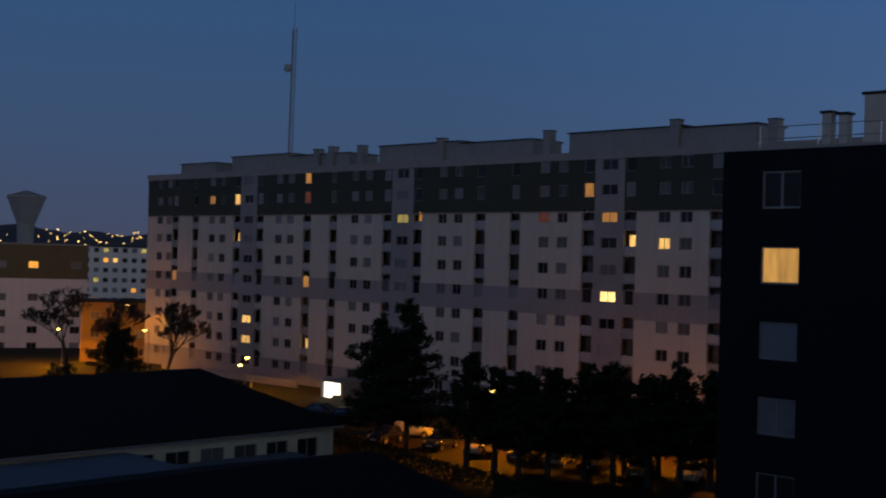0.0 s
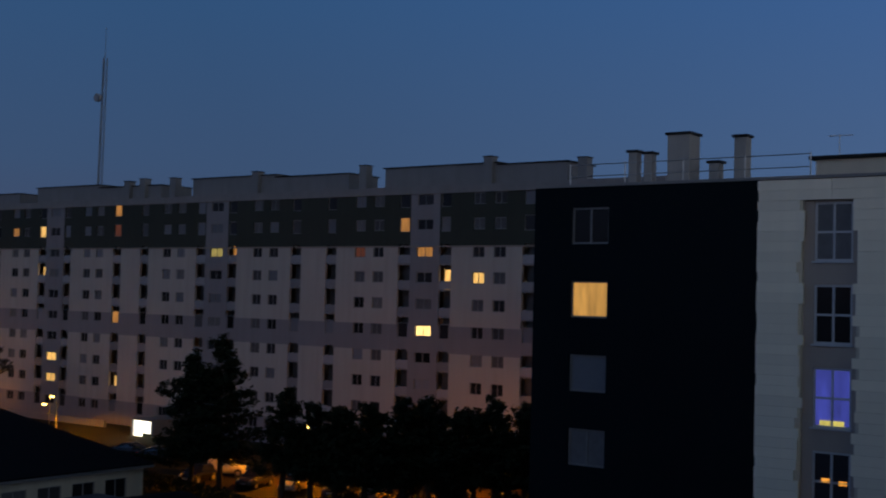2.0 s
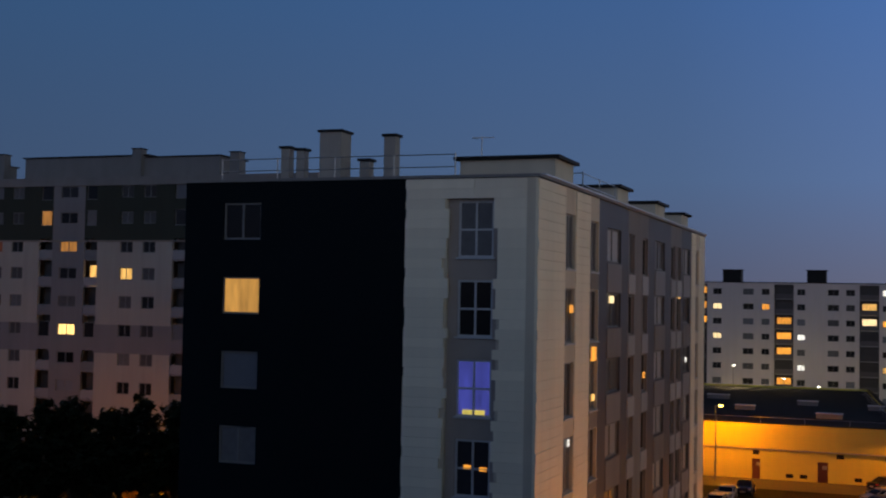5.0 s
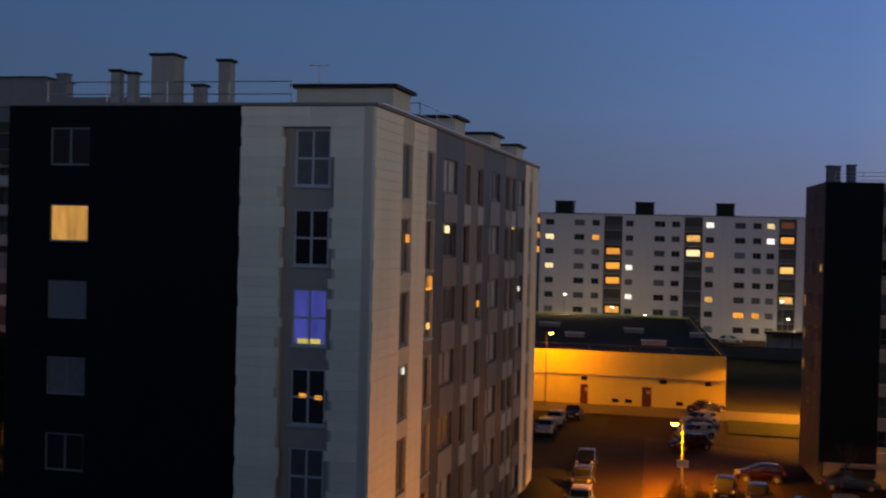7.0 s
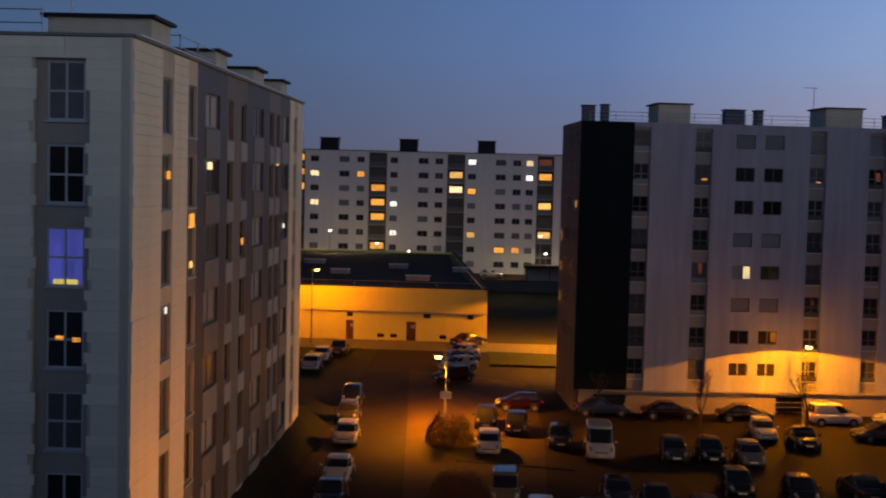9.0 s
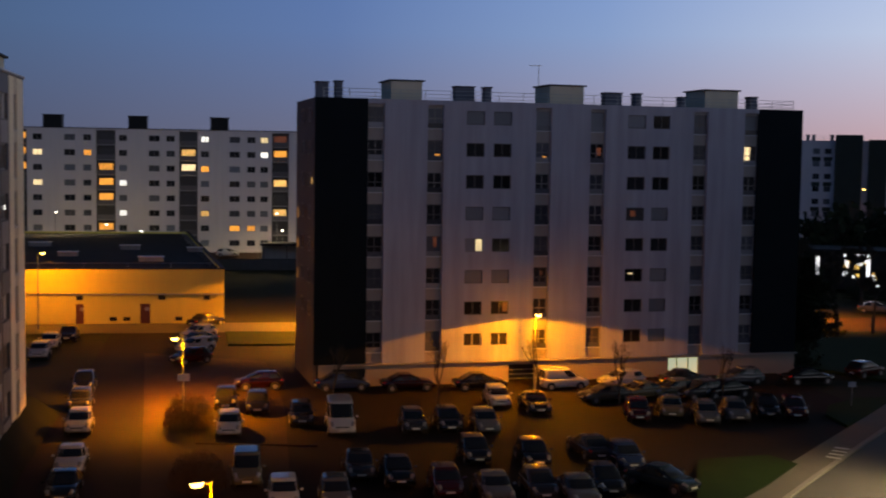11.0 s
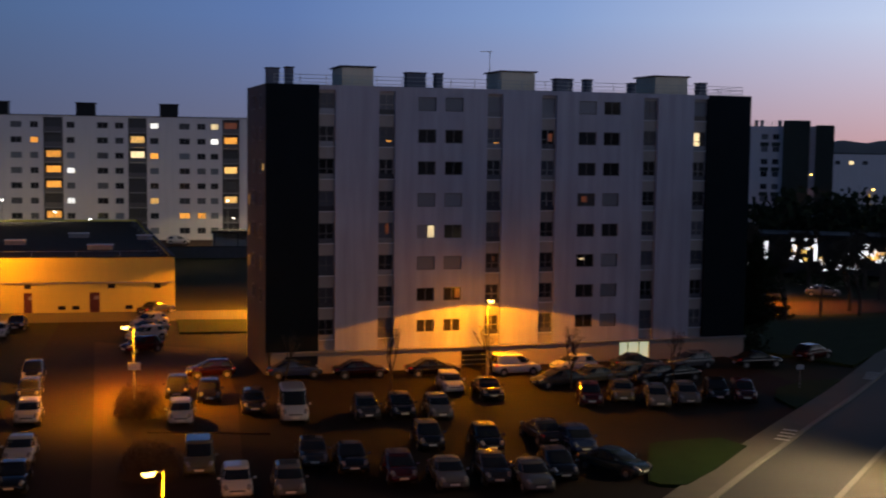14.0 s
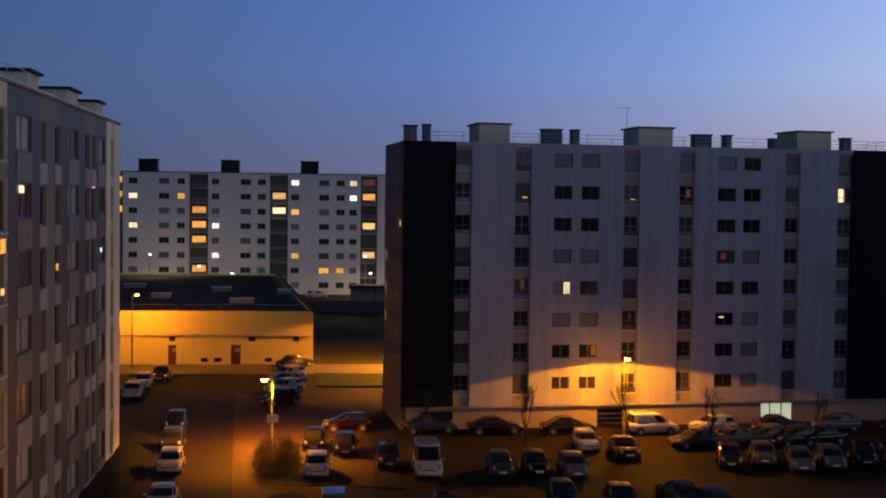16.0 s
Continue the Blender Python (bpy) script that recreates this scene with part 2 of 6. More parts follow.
PAVING = mat("pale_footway", (0.10, 0.090, 0.066), 0.85, 0.2, 2.0, 0.4, fine=20.0)
KERB = mat("concrete_kerb", (0.20, 0.19, 0.16), 0.85, 0.15, 1.0)
PAINT = mat("road_paint", (0.42, 0.42, 0.39), 0.7, 0.2, 0.5)
GRASS = mat("grass", (0.015, 0.030, 0.006), 0.95, 0.35, 2.0, 0.8, fine=12.0, gloss=0.1)
BANK = mat("dark_bank_grass", (0.009, 0.012, 0.005), 0.95, 0.35, 2.0, 0.8, fine=12.0, gloss=0.1)
GROUND = mat("dark_ground", (0.022, 0.025, 0.014), 0.95, 0.35, 9.0, 0.5, fine=2.0, gloss=0.1)
HILL = mat("far_hill", (0.020, 0.022, 0.028), 1.0, 0.3, 90.0, fine=0.05)
BARK = mat("bark", (0.030, 0.023, 0.017), 0.9, 0.25, 0.4, 0.5)
NEEDLES = mat("pine_needles", (0.018, 0.026, 0.014), 0.9, 0.3, 0.6, gloss=0.1)
LEAVES = mat("bush_leaves", (0.060, 0.030, 0.012), 0.8, 0.3, 0.5)
TWIGS = mat("bare_twigs", (0.032, 0.024, 0.017), 0.9, 0.2, 0.5)
DOOR_DARK = mat("dark_painted_door", (0.10, 0.03, 0.02), 0.6, 0.15, 0.5)
TYRE = mat("tyre_rubber", (0.015, 0.015, 0.015), 0.85, 0.1, 0.2)
RIM = mat("wheel_rim", (0.35, 0.35, 0.36), 0.35, 0.1, 0.2, metal=0.8)
CAR_GLASS = mat("car_glass", (0.012, 0.014, 0.016), 0.06, 0.1, 0.5)
HEADLIGHT = mat("headlight_glass", (0.22, 0.22, 0.23), 0.1, 0.1, 0.2)
TAIL = mat("tail_light_lens", (0.35, 0.02, 0.015), 0.15, 0.1, 0.2)
PLATE = mat("plate", (0.6, 0.6, 0.55), 0.5, 0.05, 0.2)
TRIM_BLACK = mat("black_plastic_trim", (0.02, 0.02, 0.02), 0.6, 0.1, 0.2)
PAINTS = {key: mat(key + "_car_paint", c, 0.16, 0.05, 1.0, coat=0.15) for key, c in {
    "white": (0.44, 0.44, 0.44), "silver": (0.10, 0.105, 0.11), "grey": (0.028, 0.029, 0.031), "black": (0.007, 0.007, 0.008),
    "blue": (0.022, 0.035, 0.085), "red": (0.045, 0.004, 0.004), "beige": (0.11, 0.10, 0.06), "green": (0.012, 0.022, 0.026), "maroon": (0.014, 0.002, 0.002)}.items()}


# ---- mesh helpers ----
class Shape:
    """Collects boxes, prisms and tubes for one mesh; off is taken from every corner."""

    def __init__(self, off=(0, 0, 0)):
        self.v, self.f, self.off = [], [], off

    def add(self, verts, faces):
        k = len(self.v)
        self.v += [tuple(a - b for a, b in zip(p, self.off)) for p in verts]
        self.f += [tuple(i + k for i in f) for f in faces]
        return self

    def box(self, x0, x1, y0, y1, z0, z1):
        return self.add([(x, y, z) for z in (z0, z1) for x, y in ((x0, y0), (x1, y0), (x1, y1), (x0, y1))],
                        [(3, 2, 1, 0), (4, 5, 6, 7), (0, 1, 5, 4), (1, 2, 6, 5), (2, 3, 7, 6), (3, 0, 4, 7)])

    def quad(self, a, b, c, d):
        return self.add([a, b, c, d], [(0, 1, 2, 3)])

    def tube(self, p, q, r0, r1, n=6, cap=True):
        p, q = Vector(p), Vector(q)
        d = (q - p).normalized()
        a = d.orthogonal().normalized()
        b = d.cross(a)
        vs = [tuple(c + (a * math.cos(i * math.tau / n) + b * math.sin(i * math.tau / n)) * r) for c, r in ((p, r0), (q, r1)) for i in range(n)]
        fs = [(i, (i + 1) % n, n + (i + 1) % n, n + i) for i in range(n)]
        if cap:
            fs += [tuple(reversed(range(n))), tuple(range(n, 2 * n))]
        return self.add(vs, fs)

    def loft(self, rings, close=True):
        n = len(rings[0])
        vs = [p for r in rings for p in r]
        fs = [(k * n + i, k * n + (i + 1) % n, (k + 1) * n + (i + 1) % n, (k + 1) * n + i) for k in range(len(rings) - 1) for i in range(n)]
        if close:
            fs += [tuple(reversed(range(n))), tuple(range((len(rings) - 1) * n, len(rings) * n))]
        return self.add(vs, fs)

    def mesh(self, name, material, smooth=False):
        me = bpy.data.meshes.new(name)
        me.from_pydata(self.v, [], self.f)
        me.materials.append(material)
        if smooth:
            me.shade_smooth()
        me.update()
        return me


def part(name, shape, material, parent=None, label="", smooth=False, at=None):
    me = shape if isinstance(shape, bpy.types.Mesh) else shape.mesh(name, material, smooth)
    ob = new(name, me)
    if parent:
        ob.parent = parent
    if at:
        ob.matrix_basis = at
    return tagged(ob, label)


def wall_cells(s, u0, u1, z0, z1, y0, y1, holes):
    """One connected wall from u0 to u1 with rectangular openings (a, b, c, d) right through it."""
    clip = [(max(a, u0), min(b, u1), max(c, z0), min(d, z1)) for a, b, c, d in holes if b > u0 and a < u1 and d > z0 and c < z1]
    us = sorted({round(x, 4) for x in (u0, u1, *(k for h in clip for k in h[:2]))})
    zs = sorted({round(x, 4) for x in (z0, z1, *(k for h in clip for k in h[2:]))})
    full = {(i, j) for i in range(len(us) - 1) for j in range(len(zs) - 1)
            if not any(a < (us[i] + us[i + 1]) / 2 < b and c < (zs[j] + zs[j + 1]) / 2 < d for a, b, c, d in clip)}
    index, verts, faces = {}, [], []

    def at(i, y, j):
        k = (i, y, j)
        if k not in index:
            index[k] = len(verts)
            verts.append((us[i], (y0, y1)[y], zs[j]))
        return index[k]
    for i, j in full:
        faces.append((at(i, 0, j), at(i + 1, 0, j), at(i + 1, 0, j + 1), at(i, 0, j + 1)))
        faces.append((at(i, 1, j), at(i, 1, j + 1), at(i + 1, 1, j + 1), at(i + 1, 1, j)))
        for (di, dj), (p, q) in (((-1, 0), ((i, j + 1), (i, j))), ((1, 0), ((i + 1, j), (i + 1, j + 1))), ((0, -1), ((i, j), (i + 1, j))), ((0, 1), ((i + 1, j + 1), (i, j + 1)))):
            if (i + di, j + dj) not in full:
                faces.append((at(p[0], 0, p[1]), at(p[0], 1, p[1]), at(q[0], 1, q[1]), at(q[0], 0, q[1])))
    return s.add(verts, faces)


def side_cells(s, x, a, b, z0, z1, thick, holes):
    """The same as wall_cells for a wall that faces +x and runs along y."""
    t = wall_cells(Shape(), a, b, z0, z1, 0.0, thick, holes)
    return s.add([(x - y, u, z) for u, y, z in t.v], t.f)


def boxes(name, off, material, parent, *spans):
    """Each span a part of its own."""
    for x in spans:
        part(name, Shape(off).box(*x), material, parent)


def smooth(a):
    a = min(max(a, 0), 1)
    return a * a * (3 - 2 * a)


def ground_z(x, y):
    """The land falls gently from the long block to the level car park."""
    return 0.2 + 2.8 * (1 - smooth((0.766 * x - 0.643 * y + 70) / 50))


WINDOW_MESH = {}


def window_meshes(w, h, style):
    """Frame and pane meshes of a window w by h, centred on its opening, its face at y = 0.14."""
    key = (round(w, 2), round(h, 2), style)
    if key not in WINDOW_MESH:
        f = Shape()
        t = 0.07
        y0, y1 = 0.10, 0.17
        f.box(-w / 2, -w / 2 + t, y0, y1, -h / 2, h / 2).box(w / 2 - t, w / 2, y0, y1, -h / 2, h / 2)
        f.box(-w / 2 + t, w / 2 - t, y0, y1, h / 2 - t, h / 2).box(-w / 2 + t, w / 2 - t, y0, y1, -h / 2, -h / 2 + t)
        if style in ("cross", "double"):
            f.box(-t / 2, t / 2, y0, y1, -h / 2 + t, h / 2 - t)
        if style == "cross":
            f.box(-w / 2 + t, -t / 2, y0, y1, -0.05, 0.02).box(t / 2, w / 2 - t, y0, y1, -0.05, 0.02)
        p = Shape().box(-w / 2 + 0.01, w / 2 - 0.01, 0.145, 0.165, -h / 2 + 0.01, h / 2 - 0.01)
        s = Shape().box(-w / 2 - 0.05, w / 2 + 0.05, -0.06, 0.10, -h / 2 - 0.06, -h / 2)
        WINDOW_MESH[key] = (f.mesh("window", FRAME_WHITE), p, s.mesh("window_sill", SILL), {})
    return WINDOW_MESH[key]


def add_window(parent, u, y, z, w, h, pane, style="double", frame_material=None, sill=False, turn=0.0, dz=0.0):
    f, p, s, panes = window_meshes(w, h, style)
    if pane.name not in panes:
        panes[pane.name] = p.mesh("pane", pane)
    me = f
    if frame_material:
        k = frame_material.name
        if k not in panes:
            panes[k] = f.copy()
            panes[k].materials[0] = frame_material
        me = panes[k]
    ob = part("window", me, None, parent, at=pose(u, y, z, 0, 0, turn))
    part("pane", panes[pane.name], None, ob)
    if sill:
        part("window_sill", s, None, ob)
    return ob


def building(name, theta, k, u0, base, label, category="building"):
    """An empty at the foot of a facade that faces the camera's side; local x runs along the facade, y into the house, z up from the eye's level."""
    th = radians(theta)
    x, y = math.cos(th) * k + math.sin(th) * u0, math.sin(th) * k - math.cos(th) * u0
    return tagged(new(name), label, category), (u0, 0.0, base), pose(x, y, EYE + base, 0, 0, theta - 90)


def bulb_light(name, at, color, watts, size=0.15):
    lamp = bpy.data.lights.new(name, "POINT")
    lamp.color, lamp.energy, lamp.shadow_soft_size = color, watts, size
    ob = new(name, lamp)
    ob.matrix_basis = pose(*at)
    return ob


def spot(name, at, color, watts, cone=150, blend_edge=0.12, size=0.12, toward=None):
    lamp = bpy.data.lights.new(name, "SPOT")
    lamp.color, lamp.energy, lamp.spot_size, lamp.spot_blend, lamp.shadow_soft_size = color, watts, radians(cone), blend_edge, size
    ob = new(name, lamp)
    ob.matrix_basis = look(at, toward or (at[0], at[1] + 0.001, at[2] - 5))
    return ob


# ---- ground ----
def ground_sheet():
    ax = sorted({-4000, -2000, -1000, -600, -400, -300, -220, 600, 1000, 2000, 4000, *range(-160, 440, 8)})
    s = Shape()
    n = len(ax)
    s.v = [(x, y, ground_z(x, y)) for y in ax for x in ax]
    s.f = [(j * n + i, j * n + i + 1, (j + 1) * n + i + 1, (j + 1) * n + i) for j in range(n - 1) for i in range(n - 1)]
    return tagged(part("ground", s, GROUND, smooth=True), "dark uneven grass and earth round the blocks", "ground", kind="structure")


def uv(u, v):
    """A point by its distances along and across the blocks' common direction."""
    return 0.70711 * (u + v), 0.70711 * (v - u)


def patch(name, a, b, material, lift, label, steps=24, thick=0.0, kind="structure", category="ground"):
    """A sheet between two polylines of the plan that lies on the land."""
    def along(line, t):
        d = [0.0]
        for p, q in zip(line, line[1:]):
            d.append(d[-1] + math.dist(p, q))
        s = t * d[-1]
        for k in range(len(line) - 1):
            if s <= d[k + 1] + 1e-6:
                w = (s - d[k]) / max(d[k + 1] - d[k], 1e-6)
                return tuple(line[k][i] + (line[k + 1][i] - line[k][i]) * w for i in (0, 1))
        return line[-1]
    s = Shape()
    rows = []
    for i in range(steps + 1):
        p, q = along(a, i / steps), along(b, i / steps)
        rows.append([(p[0] + (q[0] - p[0]) * j / 15, p[1] + (q[1] - p[1]) * j / 15) for j in range(16)])
    s.v = [(x, y, ground_z(x, y) + lift) for r in rows for x, y in r]
    s.f = [(i * 16 + j, (i + 1) * 16 + j, (i + 1) * 16 + j + 1, i * 16 + j + 1) for i in range(steps) for j in range(15)]
    if thick:
        k = len(s.v)
        s.v += [(x, y, z - thick) for x, y, z in s.v]
        edge = [j for j in range(16)] + [i * 16 + 15 for i in range(1, steps + 1)] + [steps * 16 + j for j in range(14, -1, -1)] + [i * 16 for i in range(steps - 1, 0, -1)]
        s.f += [(p, q, q + k, p + k) for p, q in zip(edge, edge[1:] + edge[:1])]
    return tagged(part(name, s, material), label, category, kind=kind)


ground_sheet()
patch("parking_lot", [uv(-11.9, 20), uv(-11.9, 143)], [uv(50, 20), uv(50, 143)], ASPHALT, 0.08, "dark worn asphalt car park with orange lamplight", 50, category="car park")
patch("parking_bay", [(81.0, 91.7), (63.5, 72.0), (46.3, 52.8), (38.3, 44.2)], [(84.8, 79.4), (70.2, 63.7), (51.5, 46.2), (43.0, 38.0)], ASPHALT_PALE, 0.10, "paler patched asphalt beside the drive, lamp glow in its tone", 24, category="car park")
patch("kerb_bay", [(57.4, 60.0), (59.6, 56.8), (61.9, 53.3)], [(x - 0.16, y - 0.16) for x, y in [(57.4, 60.0), (59.6, 56.8), (61.9, 53.3)]], ASPHALT_PALE, 0.17, "low dark kerb across the parking bays", 12, 0.2, category="kerb")
ROAD_L = [(43.6, 21.6), (52.9, 22.6), (65.9, 23.4), (74.0, 23.8), (83.8, 24.1), (99.8, 24.5), (113.2, 25.3), (130.3, 26.7), (197.9, 32.7), (296.9, 43.5)]
ROAD_R = [(42.9, 15.7), (52.1, 17.0), (67.4, 17.9), (77.5, 18.4), (89.9, 18.9), (108.9, 20.1), (138.6, 22.2), (197.9, 27.7), (296.9, 38.6)]
patch("road", ROAD_L, ROAD_R, ROAD_GREY, 0.14, "grey asphalt road curving past the car park", 60, category="road")


def offset(line, d):
    return [(x, y + d) for x, y in line]


patch("kerb_north", ROAD_L, offset(ROAD_L, 0.35), KERB, 0.24, "pale concrete kerb along the road", 60, 0.3, category="kerb")
patch("kerb_south", offset(ROAD_R, -0.35), ROAD_R, KERB, 0.24, "pale concrete kerb along the road", 60, 0.3, category="kerb")
patch("pavement_north", offset(ROAD_L, 0.35), offset(ROAD_L, 2.5), PAVING, 0.22, "worn footway between lawn and road", 60, 0.3, category="pavement")
patch("pavement_south", offset(ROAD_R, -2.4), offset(ROAD_R, -0.35), PAVING, 0.22, "worn footway beside the road", 60, 0.3, category="pavement")
patch("lawn_1", [(64.9, 26.9), (65.5, 25.6), (70.3, 25.5), (76.7, 25.9)], [(65.2, 27.7), (69.4, 29.6), (73.9, 31.4), (77.9, 28.2)], GRASS, 0.26, "mown dark green grass island", 16, 0.3, category="lawn")
patch("lawn_2", [(90.4, 26.9), (97.0, 26.9), (104.3, 27.4)], [(93.5, 29.5), (97.0, 30.5), (101.9, 29.7)], GRASS, 0.26, "dark green grass island by the road", 12, 0.3, category="lawn")
patch("lawn_3", [(111.8, 28.3), (123.7, 28.3), (134.6, 29.3), (154.4, 32.2)], [(114.8, 39.6), (127.7, 52.5), (137.2, 47.1), (148.8, 36.6)], GRASS, 0.24, "dark lawn under bare trees", 18, 0.3, category="lawn")
patch("lawn_4", [(61.9, 9.0), (79.2, 11.9), (89.1, 15.6), (138.6, 19.4)], [(62.2, 12.5), (79.2, 15.3), (89.1, 16.2), (138.6, 20.0)], GRASS, 0.16, "dark grass verge at the road", 14, 0.2, category="lawn")


def bank():
    """Grass that rises from the drive to the foot of the near block."""
    q = Shape()
    n, m = 40, 6
    for i in range(n + 1):
        for j in range(m + 1):
            u, v = -14.6 + 2.8 * j / m, 44 + 50 * i / n
            x, y = uv(u, v)
            q.v.append((x, y, ground_z(x, y) + 0.25 + 1.3 * (1 - smooth(j / m)) + 0.05 * math.sin(i * 1.7 + j)))
    q.f = [(i * (m + 1) + j, i * (m + 1) + j + 1, (i + 1) * (m + 1) + j + 1, (i + 1) * (m + 1) + j) for i in range(n) for j in range(m)]
    return tagged(part("lawn_5", q, BANK, smooth=True), "dark grass bank along the block wall", "lawn", kind="structure")


bank()
patch("lawn_6", [(89.6, 89.0), (96.2, 96.0)], [(94.9, 83.5), (101.2, 90.1)], GRASS, 0.22, "grass strip lit by the street lamp", 12, 0.3, category="lawn")
patch("hall_road", [uv(-60, 135.5), uv(30, 135.5)], [uv(-60, 143.4), uv(30, 143.4)], ROAD_GREY, 0.16, "grey access road in front of the hall", 30, category="road")
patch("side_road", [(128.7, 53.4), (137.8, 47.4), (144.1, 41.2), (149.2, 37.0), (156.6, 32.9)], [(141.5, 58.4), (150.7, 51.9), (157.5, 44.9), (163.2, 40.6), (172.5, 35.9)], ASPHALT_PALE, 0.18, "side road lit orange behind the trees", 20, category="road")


def zebra(x, y, n):
    s = Shape()
    for i in range(n):
        a, b = x + i * 1.0, y + i * 0.13
        z = ground_z(a, b) + 0.30
        s.quad((a, b - 0.45, z), (a + 0.45, b - 0.4, z), (a + 0.45, b + 0.6, z), (a, b + 0.55, z))
    return tagged(part("zebra_marking", s, PAINT), "white painted crossing bars at the kerb", "road marking", kind="structure")


zebra(79.4, 24.45, 4)
zebra(105.4, 25.3, 4)


# ---- long block across the trees ----
def roof_box(parent, off, u0, u1, y0, y1, z0, z1, wall=CONCRETE, name="roof_house"):
    b = part(name, Shape(off).box(u0, u1, y0, y1, z0, z1 - 0.12), wall, parent)
    part("cap", Shape(off).box(u0 - 0.2, u1 + 0.2, y0 - 0.2, y1 + 0.2, z1 - 0.12, z1), CAP_DARK, b)
    return b


def chimney(parent, off, u, y, w, d, z0, z1, wall=CONCRETE_LIGHT):
    b = part("chimney", Shape(off).box(u - w / 2, u + w / 2, y, y + d, z0, z1 - 0.1), wall, parent)
    part("cap", Shape(off).box(u - w / 2 - 0.08, u + w / 2 + 0.08, y - 0.08, y + d + 0.08, z1 - 0.1, z1), CAP_DARK, b)
    return b


def pick_pane(rng, lit=None):
    if lit:
        return lit
    r = rng.random()
    return GLASS_DARK if r < 0.55 else GLASS_NET if r < 0.85 else SHUTTER


def loggia(parent, off, u0, u1, z0, z1, rng, pane=None, deep=0.9, panel=LOGGIA_RAIL):
    """One storey of a recessed balcony: back with its shade in the colour, floor slab and a panel railing."""
    uc, zc = (u0 + u1) / 2 - off[0], z0 - off[2]
    key = ("loggia", round(u1 - u0, 1), round(z1 - z0, 1), panel.name)
    if key not in WINDOW_MESH:
        w, h = u1 - u0, z1 - z0
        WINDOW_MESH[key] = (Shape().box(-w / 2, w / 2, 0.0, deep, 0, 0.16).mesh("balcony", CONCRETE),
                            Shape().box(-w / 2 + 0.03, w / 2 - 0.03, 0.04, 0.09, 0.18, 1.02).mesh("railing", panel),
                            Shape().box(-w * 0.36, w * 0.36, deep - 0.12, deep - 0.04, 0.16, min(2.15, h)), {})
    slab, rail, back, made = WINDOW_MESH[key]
    m = pane or LOGGIA_SHADE
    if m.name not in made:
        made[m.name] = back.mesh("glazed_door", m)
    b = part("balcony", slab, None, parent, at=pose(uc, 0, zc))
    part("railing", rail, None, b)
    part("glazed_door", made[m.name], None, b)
    return b


